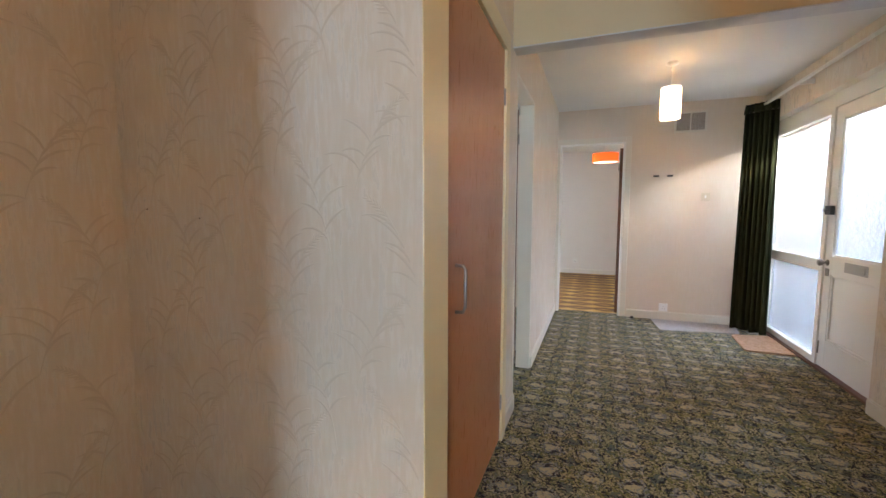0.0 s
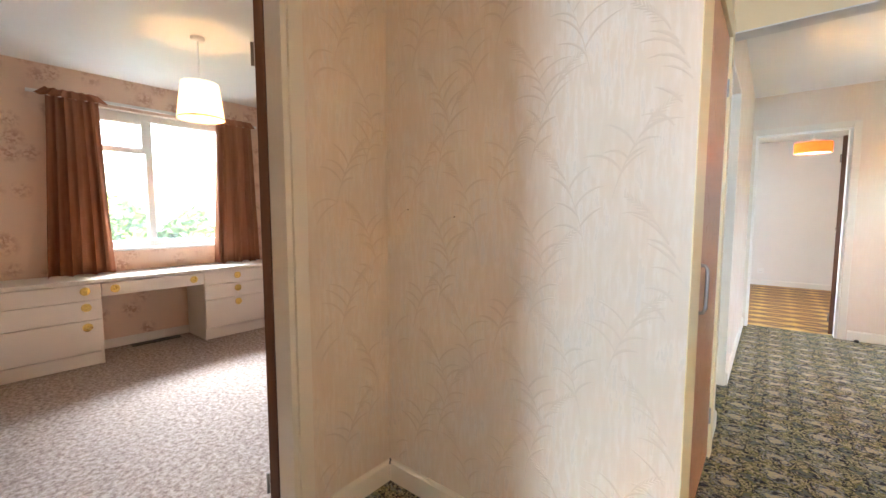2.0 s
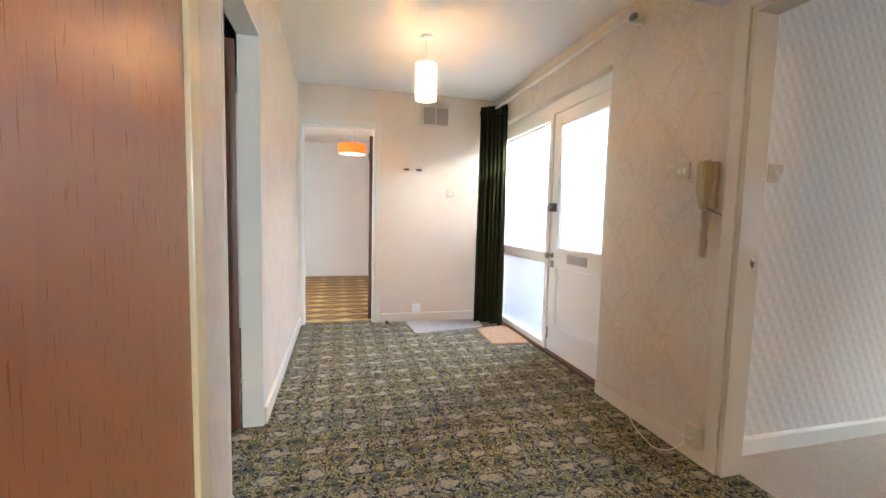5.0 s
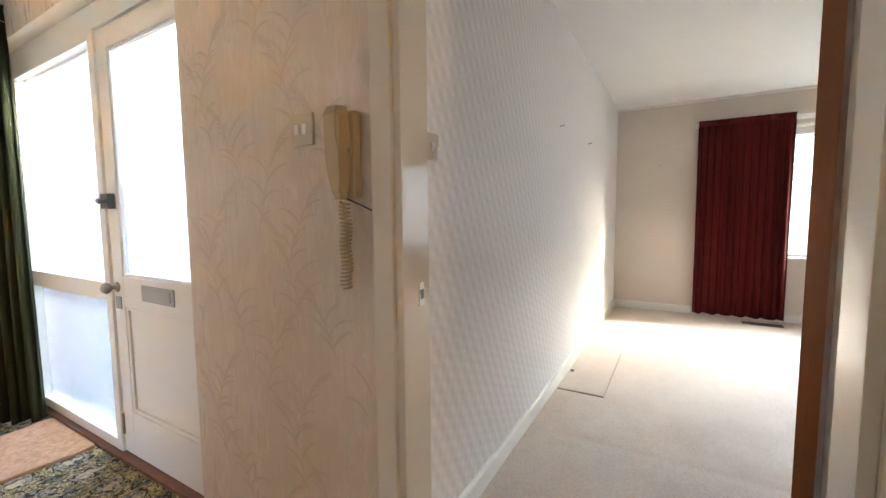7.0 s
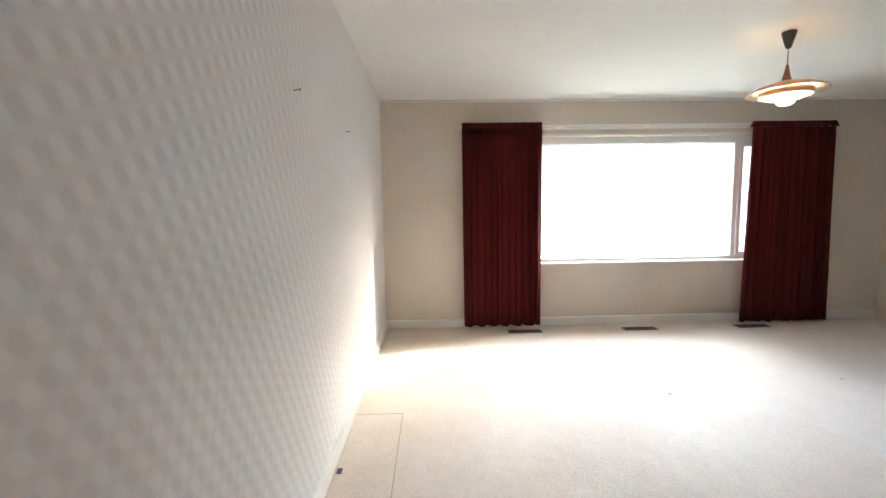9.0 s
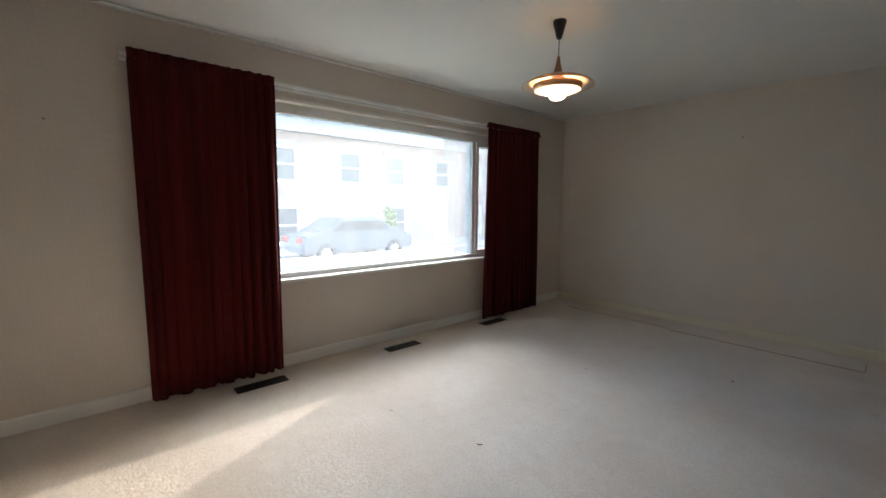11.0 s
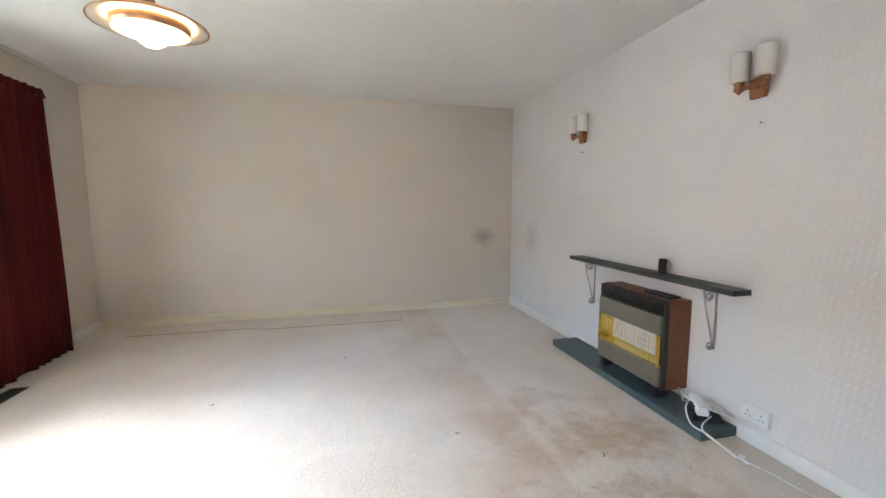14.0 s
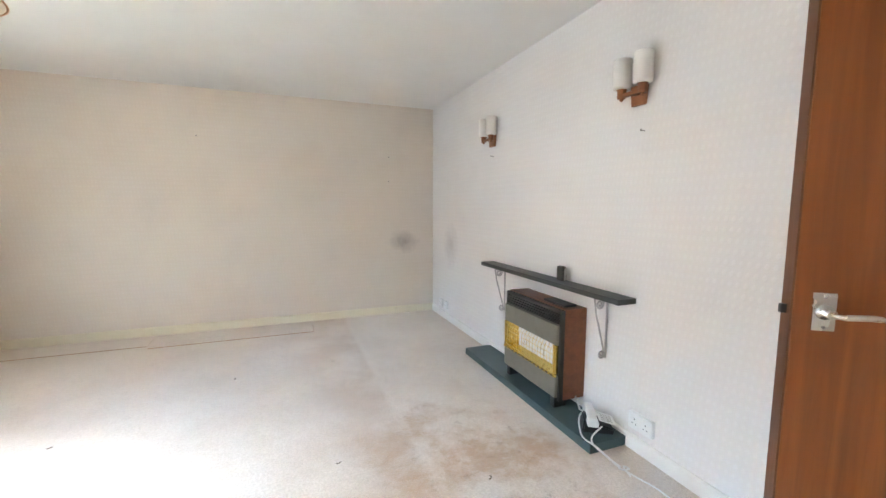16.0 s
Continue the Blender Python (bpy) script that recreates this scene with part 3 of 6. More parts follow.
def mesh_of(name, bm, mats):
    bmesh.ops.recalc_face_normals(bm, faces=bm.faces[:])
    me = bpy.data.meshes.new(name)
    bm.to_mesh(me)
    bm.free()
    for m in mats if isinstance(mats, (list, tuple)) else [mats]:
        me.materials.append(m)
    return me


def part(name, bm, material, parent, label=""):
    ob = new(name, mesh_of(name, bm, material))
    ob.parent = parent
    if label:
        ob["label"] = label
    return ob


def thing(name, m, label, category, group=""):
    ob = new(name)
    ob.empty_display_size = 0.1
    ob.matrix_world = m
    return tagged(ob, label, category, group)


def single(name, bm, material, m, label, category, group=""):
    ob = new(name, mesh_of(name, bm, material))
    ob.matrix_world = m
    return tagged(ob, label, category, group)


def setting(name, bm, mats, label, category="structure"):
    return tagged(new(name, mesh_of(name, bm, mats)), label, category, kind="structure")


def wall(name, axis, c0, c1, a0, a1, holes, low, high, label, z0=0.0, z1=2.44):
    """A wall across an axis from c0 to c1, along the other one from a0 to a1, with holes (a, b, bottom, top). low and high: the materials of its two faces."""
    bm = bmesh.new()
    cuts = sorted({a0, a1, *(v for h in holes for v in h[:2])})
    for a, b in zip(cuts, cuts[1:]):
        mid, spans = (a + b) / 2, []
        hole = [h for h in holes if h[0] < mid < h[1]]
        spans = [(z0, hole[0][2]), (hole[0][3], z1)] if hole else [(z0, z1)]
        for s0, s1 in spans:
            if s1 - s0 > 1e-4:
                if axis == "x":
                    box(bm, c0, c1, a, b, s0, s1)
                else:
                    box(bm, a, b, c0, c1, s0, s1)
    bm.normal_update()
    k = 0 if axis == "x" else 1
    for f in bm.faces:
        c = f.calc_center_median()[k]
        f.material_index = 0 if abs(c - c0) < 1e-5 else 1 if abs(c - c1) < 1e-5 else 2
    return setting(name, bm, [low, high, CREAM], label, "wall")


def skirting(parent_name, runs, material, label, height=0.095, depth=0.016):
    """Skirting boards: each run is (axis, plane, side, a0, a1); a rounded top edge."""
    bm = bmesh.new()
    for axis, c, side, a0, a1 in runs:
        prof = [(0.0005, 0.0), (depth, 0.0), (depth, height - 0.012), (depth * 0.55, height - 0.002), (0.0005, height)]
        rows = []
        for a in (a0, a1):
            rows.append([bm.verts.new((c + side * d, a, z) if axis == "x" else (a, c + side * d, z)) for d, z in prof])
        n = len(prof)
        for i in range(n):
            bm.faces.new((rows[0][i], rows[0][(i + 1) % n], rows[1][(i + 1) % n], rows[1][i]))
        bm.faces.new(rows[0]), bm.faces.new(rows[1][::-1])
    return setting(parent_name, bm, material, label, "skirting board")


def architrave(name, axis, c, side, a0, a1, top, material, label, width=0.06, depth=0.016, sill=0.0):
    """The moulded frame round a doorway on one face of a wall."""
    bm = bmesh.new()
    d0, d1 = sorted((c + side * 0.0005, c + side * depth))
    for s0, s1, z0, z1 in ((a0 - width, a0, sill, top + width), (a1, a1 + width, sill, top + width), (a0, a1, top, top + width)):
        if axis == "x":
            box(bm, d0, d1, s0, s1, z0, z1, 0.004)
        else:
            box(bm, s0, s1, d0, d1, z0, z1, 0.004)
    return setting(name, bm, material, label, "door frame")


def lining(name, axis, c0, c1, a0, a1, top, material, label, thick=0.022):
    """The boards that line a doorway's sides and head."""
    bm = bmesh.new()
    for s0, s1, z0, z1 in ((a0, a0 + thick, 0, top - thick), (a1 - thick, a1, 0, top - thick), (a0, a1, top - thick, top)):
        if axis == "x":
            box(bm, c0 - 0.003, c1 + 0.003, s0, s1, z0, z1, 0.002)
        else:
            box(bm, s0, s1, c0 - 0.003, c1 + 0.003, z0, z1, 0.002)
    return setting(name, bm, material, label, "door frame")


def slab(name, x0, x1, y0, y1, z0, z1, material, label, category):
    return setting(name, boxed(x0, x1, y0, y1, z0, z1), material, label, category)


def curtain(name, length, top, bottom, folds, material, m, label, flare=1.0, depth=0.04, heading=0.07, seed=1):
    """A hanging curtain along local y, with pleats, a gathered heading and an uneven hem. Parts: cloth, heading_tape."""
    rnd = random.Random(seed)
    ph = [rnd.uniform(-0.5, 0.5) for _ in range(folds + 2)]
    am = [rnd.uniform(0.3, 1.25) for _ in range(folds + 2)]
    t = thing(name, m, label, "curtain")

    def sheet(z_hi, z_lo, rows, amp0, amp1, swing, off=0):
        bm = bmesh.new()
        cols = folds * 10
        grid = []
        for j in range(rows + 1):
            f = j / rows
            z = z_hi + (z_lo - z_hi) * f
            amp = amp0 + (amp1 - amp0) * min(1, f * 1.4)
            wide = length * (1 + (flare - 1) * f)
            line = []
            for i in range(cols + 1):
                s = i / cols
                k = s * folds
                a, b = ph[int(k)], ph[int(k) + 1]
                w = (a + (b - a) * (k % 1)) * (0.4 + swing * f)
                mag = am[int(k)] + (am[int(k) + 1] - am[int(k)]) * (k % 1)
                x = amp * mag * math.sin(2 * math.pi * (k + w)) + 0.3 * amp * math.sin(2 * math.pi * (2 * k + 0.3 + w))
                y = (s - 0.5) * wide + 0.35 * amp * math.cos(2 * math.pi * (k + w))
                hem = 0.008 * math.sin(3.1 * k + seed) if j == rows and swing else 0
                line.append((bm.verts.new((x + off, y, z + hem)), bm.verts.new((x + off - 0.004, y, z + hem))))
            grid.append(line)
        for j in range(rows):
            for i in range(cols):
                for s in (0, 1):
                    q = [grid[j][i][s], grid[j][i + 1][s], grid[j + 1][i + 1][s], grid[j + 1][i][s]]
                    fc = bm.faces.new(q)
                    fc.smooth = True
        for line in (grid[0], grid[-1]):
            for i in range(cols):
                bm.faces.new((line[i][0], line[i][1], line[i + 1][1], line[i + 1][0]))
        for j in range(rows):
            for i in (0, cols):
                bm.faces.new((grid[j][i][0], grid[j][i][1], grid[j + 1][i][1], grid[j + 1][i][0]))
        return bm

    part("cloth", sheet(top - heading, bottom, 14, depth * 0.55, depth, 0.6), material, t)
    part("heading_tape", sheet(top, top - heading, 3, depth * 0.45, depth * 0.55, 0.0), material, t, "gathered pleated heading")
    return t


# ---------------------------------------------------------------- the setting
H = 2.44
slab("floor_hall", -1.30, 1.99, -1.0, 5.97, -0.12, 0.0, HALL_CARPET, "dark green patterned axminster hall carpet", "floor")
slab("floor_living_room", 1.992, 6.62, -2.53, 3.04, -0.12, -0.002, LIVING_CARPET, "worn beige carpet with brown stains", "floor")
slab("floor_bedroom", -4.65, -1.304, -1.0, 2.9, -0.12, -0.002, BED_CARPET, "mottled grey brown bedroom carpet", "floor")
slab("floor_side_room", -3.2, -0.284, 3.0, 5.87, -0.12, -0.002, SIDE_CARPET, "dark mauve carpet of the side room", "floor")
slab("floor_kitchen", -1.2, 3.1, 5.974, 9.35, -0.12, -0.002, LINO, "brown and gold patterned sheet flooring", "floor")
slab("floor_end_room", -1.4, 1.88, -5.0, -1.004, -0.12, -0.002, BED_CARPET, "mottled grey carpet of the end room", "floor")
slab("ceiling_hall", -1.40, 1.98, -1.1, 5.97, H, H + 0.12, CEILING, "white painted hall ceiling", "ceiling")
slab("ceiling_living_room", 1.981, 6.87, -2.65, 3.30, H, H + 0.12, CEILING, "white painted living room ceiling", "ceiling")
slab("ceiling_bedroom", -4.9, -1.404, -1.1, 3.0, H, H + 0.12, CEILING, "white painted bedroom ceiling", "ceiling")
slab("ceiling_side_room", -3.3, -0.284, 3.004, 5.97, H, H + 0.12, CEILING, "white painted side room ceiling", "ceiling")
slab("ceiling_kitchen", -1.3, 3.2, 5.974, 9.45, H, H + 0.12, CEILING, "white painted kitchen ceiling", "ceiling")
slab("ceiling_end_room", -1.5, 1.979, -5.1, -1.104, H, H + 0.12, CEILING, "white painted end room ceiling", "ceiling")
slab("cupboard_ceiling", -1.40, -0.284, 1.72, 3.0, H, H + 0.12, CEILING, "white painted cupboard ceiling", "ceiling")

LR_A, LR_B, FD_A, FD_B, FD_TOP = 2.085, 2.93, 3.84, 5.80, 2.14
wall("wall_entrance", "x", 1.88, 1.99, LR_A, 5.97, [(LR_A, LR_B, 0, 2.05), (FD_A, FD_B, 0, FD_TOP)], HALL_PAPER, WHITE_WALL,
     "hall wall with embossed cream paper round the front door")
wall("wall_hearth", "x", 1.88, 2.11, -2.65, LR_A, [], HALL_PAPER, WEST_PAPER, "white papered hearth wall of the living room")
wall("wall_dotted", "y", 3.04, 3.30, 1.99, 6.87, [], DOT_PAPER, BRICK, "white wall with slanting rows of embossed dots")
wall("wall_window", "x", 6.62, 6.87, -2.65, 3.04, [(-1.35, 1.75, 0.69, 2.06)], MAGNOLIA, BRICK, "magnolia wall with a wide picture window")
wall("wall_south", "y", -2.65, -2.53, 2.11, 6.62, [], BRICK, MAGNOLIA, "plain magnolia wall with smudges and nails")
wall("wall_passage", "x", -0.29, -0.19, 1.72, 5.87, [(1.84, 2.72, 0, 2.03), (3.12, 3.83, 0, 2.05)], WHITE_WALL, FLAT_PAPER,
     "hall wall with smoother embossed cream paper")
wall("wall_alcove", "y", 1.615, 1.72, -1.40, -0.145, [], HALL_PAPER, WHITE_WALL, "alcove wall with glossy leaf-embossed cream paper")
wall("wall_bedroom_door", "x", -1.40, -1.30, -1.1, 1.615, [(0.35, 1.155, 0, 2.05)], FLORAL, HALL_PAPER, "short hall wall with embossed cream paper")
wall("wall_kitchen_door", "y", 5.87, 5.97, -1.3, 1.88, [(-0.16, 0.57, 0, 2.045)], FLAT_PAPER, WHITE_WALL, "end wall of the hall with embossed paper")
# unseen doorway, placed so its jamb cuts the daylight on the alcove
wall("wall_hall_end", "y", -1.10, -1.0, -1.30, 1.88, [(0.24, 1.05, 0, 2.05)], WHITE_WALL, HALL_PAPER, "near end wall of the hall")
wall("wall_bedroom_window", "x", -4.9, -4.65, -1.1, 3.0, [(1.12, 2.44, 0.91, 2.17)], BRICK, FLORAL, "bedroom wall with faded floral paper")
wall("wall_bedroom_south", "y", -1.1, -1.0, -4.65, -1.40, [], BRICK, FLORAL, "plain end wall of the bedroom")
wall("wall_bedroom_north", "y", 2.9, 3.0, -4.65, -0.29, [], FLORAL, WHITE_WALL, "wall between bedroom and side room")
wall("wall_cupboard", "x", -1.40, -1.30, 1.72, 2.9, [], FLORAL, WHITE_WALL, "wall behind the hall cupboard")
wall("wall_side_room_west", "x", -3.3, -3.2, 3.0, 5.97, [], BRICK, WHITE_WALL, "plain outer wall of the side room")
wall("wall_side_room_north", "y", 5.87, 5.97, -3.2, -1.3, [], WHITE_WALL, BRICK, "plain end wall of the side room")
wall("wall_kitchen_far", "y", 9.35, 9.45, -1.3, 3.2, [], WHITE_WALL, BRICK, "plain white far wall of the kitchen")
wall("wall_kitchen_west", "x", -1.3, -1.2, 5.97, 9.35, [(6.3, 7.5, 0.7, 1.9)], BRICK, WHITE_WALL, "white kitchen wall with a window opening")
wall("wall_kitchen_east", "x", 3.1, 3.2, 5.97, 9.35, [], WHITE_WALL, BRICK, "plain white outer wall of the kitchen")
wall("wall_kitchen_south", "y", 5.87, 5.97, 1.99, 3.2, [], BRICK, WHITE_WALL, "outer wall beside the front door")
# unseen opening, kept low to hold warm sky light off the alcove
wall("wall_end_room_south", "y", -5.1, -5.0, -1.5, 1.98, [(0.95, 1.75, 0.4, 0.85)], BRICK, WHITE_WALL, "unseen end room wall with a low opening")
wall("wall_end_room_west", "x", -1.5, -1.4, -5.0, -1.1, [], BRICK, WHITE_WALL, "plain side wall of the end room")
wall("wall_end_room_east", "x", 1.88, 1.98, -5.0, -2.65, [], WHITE_WALL, BRICK, "plain outer wall of the end room")

def reed_relief(name, axis, plane, side, a0, a1, z0, z1, label, seed):
    """Reed sprays pressed in low relief on a papered wall: a half-drop repeat of bent stems, arching blades and feathered heads."""
    bm = bmesh.new()
    rnd = random.Random(seed)

    def at(u, z, d):
        return (plane + side * d, u, z) if axis == "x" else (u, plane + side * d, z)

    def blade(pts, width):
        rows = []
        for i, (u, z) in enumerate(pts):
            if not (a0 + 0.004 < u < a1 - 0.004 and z0 + 0.004 < z < z1 - 0.004):
                return
            q, r = pts[max(i - 1, 0)], pts[min(i + 1, len(pts) - 1)]
            du, dz = r[0] - q[0], r[1] - q[1]
            k = max(math.hypot(du, dz), 1e-6)
            f = i / (len(pts) - 1)
            w = width * (0.15 + math.sin(math.pi * min(1.0, 0.12 + 0.88 * f)) ** 0.8)
            nu, nz = -dz / k * w, du / k * w
            rows.append([bm.verts.new(at(u - nu, z - nz, 0.0002)), bm.verts.new(at(u, z, 0.0012)), bm.verts.new(at(u + nu, z + nz, 0.0002))])
        for p, q in zip(rows, rows[1:]):
            for i in (0, 1):
                bm.faces.new((p[i], p[i + 1], q[i + 1], q[i])).smooth = True

    def arc(u, z, angle, length, bend, n=7):
        pts = [(u, z)]
        for i in range(n):
            angle += bend / n
            u, z = u + math.sin(angle) * length / n, z + math.cos(angle) * length / n
            pts.append((u, z))
        return pts

    def spray(u, z, lean, tall, flip):
        stem = arc(u, z, lean * flip, tall, 0.35 * flip, 10)
        blade(stem, 0.0016)
        for j in range(3, 10):
            hand = flip * (1 if j % 2 else -1)
            blade(arc(stem[j][0], stem[j][1], hand * rnd.uniform(0.25, 0.5), rnd.uniform(0.07, 0.14), hand * rnd.uniform(0.7, 1.5)), rnd.uniform(0.0028, 0.0042))
        tip = arc(stem[-1][0], stem[-1][1], 0.5 * flip, 0.11, 0.5 * flip, 8)
        blade(tip, 0.0014)
        for j in range(1, 9):
            for hand in (-1, 1):
                blade(arc(tip[j][0], tip[j][1], 0.9 * flip + hand * 0.35, 0.035 - 0.002 * j, 0.25 * hand, 4), 0.0019)

    col, u = 0, a0 + 0.06
    while u < a1:
        z = z0 - 0.1 + (0.27 if col % 2 else 0.0)
        while z < z1:
            spray(u, z, 0.10, 0.30, 1 if col % 2 else -1)
            spray(u + 0.07, z + 0.20, 0.20, 0.20, -1 if col % 2 else 1)
            z += 0.53
        u += 0.20
        col += 1
    return setting(name, bm, REED, label, "wallpaper relief")


reed_relief("trim_reeds_alcove", "y", 1.615, -1, -1.28, -0.15, 0.10, 2.42, "reed sprays embossed on the alcove paper", 3)
reed_relief("trim_reeds_bedroom_side", "x", -1.30, 1, 1.22, 1.60, 0.10, 2.42, "reed sprays embossed beside the bedroom door", 5)
reed_relief("trim_reeds_entrance", "x", 1.88, -1, 2.995, 3.83, 0.10, 2.42, "reed sprays embossed on the entrance wall paper", 7)

# the dropped beam across the hall
bm = bmesh.new()
box(bm, -0.189, 1.879, 2.975, 3.085, 2.135, H - 0.001, 0.004)
setting("beam", bm, WARM_LIT_BUFF, "papered beam in a warm-lit buff, dropped across the hall ceiling", "beam")
# thin grey sheet: the underside's shade, out of the lamplight, put into colour
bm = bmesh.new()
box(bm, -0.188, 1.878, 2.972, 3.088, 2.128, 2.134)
setting("beam_soffit", bm, plain("soffit_shade_grey", (0.62, 0.61, 0.60), 0.45), "grey underside of the hall beam, shade put into its colour", "trim")

skirting("baseboard_hall", [("x", 1.88, -1, 2.99, 3.83), ("x", 1.88, -1, -1.0, 2.02), ("y", 5.87, -1, 0.64, 1.88), ("x", -0.19, 1, 3.832, 5.87),
                            ("x", -0.19, 1, 2.80, 3.118), ("x", -1.30, 1, 1.215, 1.615), ("y", 1.615, -1, -1.30, -0.146), ("x", -1.30, 1, -1.0, 0.29)],
         CREAM, "cream painted skirting board of the hall")
skirting("baseboard_living_room", [("y", 3.04, -1, 1.995, 6.62), ("x", 6.62, -1, -2.53, 3.04)], GLOSS, "white gloss skirting board", 0.09)
skirting("baseboard_hearth_wall", [("x", 2.11, 1, -2.53, 2.05)], GLOSS, "white skirting board on the hearth wall", 0.08)
skirting("baseboard_south", [("y", -2.53, 1, 2.11, 6.62)], OLD_CREAM, "yellowed chipped skirting board", 0.085, 0.018)
skirting("baseboard_kitchen", [("y", 9.35, -1, -1.2, 3.1), ("x", -1.2, 1, 5.97, 9.35)], GLOSS, "white kitchen skirting board", 0.09)
skirting("baseboard_bedroom", [("x", -4.65, 1, -1.0, 2.9)], MELAMINE, "pale skirting board behind the desk", 0.08)

# cornice strip for the coving's shadow line where the window wall meets the ceiling
bm = bmesh.new()
box(bm, 6.585, 6.619, -2.53, 3.04, H - 0.022, H - 0.001, 0.006)
setting("trim_ceiling_edge", bm, GLOSS, "thin white cornice strip over the window wall", "trim")

# doorways
lining("door_lining_living_room", "x", 1.88, 1.99, LR_A, LR_B, 2.05, HIGH_GLOSS, "cream gloss lining of the living room doorway")
architrave("architrave_living_room", "x", 1.88, -1, LR_A, LR_B, 2.05, CREAM, "cream architrave of the living room doorway")
lining("door_lining_side_room", "x", -0.29, -0.19, 3.12, 3.83, 2.05, CREAM, "cream lining of the side room doorway")
lining("door_lining_kitchen", "y", 5.87, 5.97, -0.16, 0.57, 2.045, GLOSS, "white lining of the kitchen doorway")
architrave("architrave_kitchen", "y", 5.87, -1, -0.16, 0.57, 2.045, CREAM, "cream architrave of the kitchen doorway", 0.028 + 0.03)
lining("door_lining_bedroom", "x", -1.40, -1.30, 0.35, 1.155, 2.05, CREAM, "cream lining of the bedroom doorway")
architrave("architrave_bedroom", "x", -1.30, 1, 0.35, 1.155, 2.05, CREAM, "cream architrave of the bedroom doorway", 0.055)
architrave("architrave_end_room", "y", -1.0, 1, 0.24, 1.05, 2.05, CREAM, "cream architrave of the end room doorway")

# casing of the hall cupboard: a stout corner post, head and far stile
t = tagged(new("cupboard_casing"), "cream painted casing of the hall cupboard", "door frame", kind="structure")
part("corner_post", boxed(-0.29, -0.142, 1.617, 1.80, 0, 2.12, bevel=0.002), YELLOWED_LIT, t)
part("door_stop", boxed(-0.30, -0.160, 1.80, 1.842, 0, 2.03, bevel=0.003), YELLOWED_LIT, t)
part("head", boxed(-0.29, -0.165, 1.80, 2.80, 2.03, 2.12, bevel=0.004), YELLOWED_LIT, t)
part("far_stile", boxed(-0.29, -0.165, 2.722, 2.80, 0, 2.03, bevel=0.004), YELLOWED_LIT, t)
bm = bmesh.new()
box(bm, -0.188, -0.145, 1.615, 1.72, 2.12, H - 0.001)
setting("cupboard_overpanel", bm, WARM_LIT_BUFF, "warm-lit buff strip above the cupboard casing", "trim")


def leaf_door(name, m, width, height, material, label, handle_side=1, both=True):
    """A flush door, hinged at its local origin, along local +x, its faces at y = 0 and y = -0.04."""
    t = thing(name, m, label, "door")
    part("leaf", boxed(0.002, width, -0.038, -0.002, 0.008, height, bevel=0.002), material, t)
    edge = bmesh.new()
    box(edge, width, width + 0.004, -0.036, -0.004, 0.01, height - 0.002)
    part("edge_lipping", edge, DARK_TEAK, t, "dark hardwood edge")
    for side in (1, -1) if both else (handle_side,):
        y = 0.0 if side == 1 else -0.04
        plate = part("handle_plate", boxed(width - 0.074, width - 0.032, min(y, y + side * 0.004), max(y, y + side * 0.004), 1.035, 1.115, bevel=0.0015), CHROME, t, "satin chrome plate")
        hx = width - 0.053
        pts = [(hx, y, 1.075), (hx, y + side * 0.035, 1.075), (hx - 0.012, y + side * 0.047, 1.075), (hx - 0.05, y + side * 0.05, 1.077), (hx - 0.09, y + side * 0.05, 1.073), (hx - 0.125, y + side * 0.045, 1.063)]
        ob = part("lever", rod(pts, 0.006, 10), CHROME, plate, "curved chrome lever")
        bm = lathe([(0.016, 0.0), (0.016, 0.006), (0.009, 0.009), (0.009, 0.03)], 16, axis="y")
        for v in bm.verts:
            v.co = Vector((v.co.x + hx, y + side * v.co.y, v.co.z + 1.075))
        part("rose", bm, CHROME, plate)
        for z in (1.043, 1.107):
            b2 = lathe([(0.001, 0.0), (0.004, 0.0), (0.003, 0.0016), (0.001, 0.002)], 8, axis="y")
            for v in b2.verts:
                v.co = Vector((v.co.x + hx, y + side * (v.co.y + 0.004), v.co.z + z))
            part("screw", b2, STEEL, plate)
    part("latch_bolt", boxed(width + 0.004, width + 0.016, -0.026, -0.014, 1.065, 1.085, bevel=0.003), BLACK_METAL, t, "dark latch bolt")
    for z in (0.18, height - 0.22):
        part("hinge", lathe([(0.001, -0.04), (0.006, -0.04), (0.006, 0.04), (0.001, 0.04)], 10, center=(-0.002, 0.004, z)), STEEL, t, "steel butt hinge")
    return t


lr_turn = math.degrees(math.atan2(-0.48, 0.73))
leaf_door("door_living_room", pose(2.12, 2.13, 0, 0, 0, lr_turn), 0.84, 2.02, TEAK, "open flush teak door with a chrome lever handle")
leaf_door("door_bedroom", pose(-1.442, 1.112, 0, 0, 0, 118), 0.76, 2.0, DARK_TEAK, "dark flush wooden door standing open into the bedroom")
leaf_door("door_kitchen", pose(0.512, 5.99, 0, 0, 0, 80), 0.68, 1.99, DARK_TEAK, "dark flush wooden door standing open into the kitchen")
leaf_door("door_side_room", pose(-0.30, 3.80, 0, 0, 0, 188), 0.72, 2.0, DARK_TEAK, "dark flush wooden door standing open into the side room")

# hall cupboard door
t = thing("cupboard_door", pose(-0.20, 1.845, 0), "glossy reddish flush cupboard door with a pull handle", "door")
part("leaf", boxed(-0.018, 0.022, 0.003, 0.873, 0.015, 2.022, bevel=0.002), CUP_TEAK, t)
pts = [(0.022, 0.13, 1.045), (0.05, 0.13, 1.043), (0.058, 0.13, 1.03), (0.058, 0.13, 0.90), (0.05, 0.13, 0.882), (0.022, 0.13, 0.88)]
part("pull_handle", rod(pts, 0.0065, 10), STEEL, t, "worn steel D-shaped pull handle")
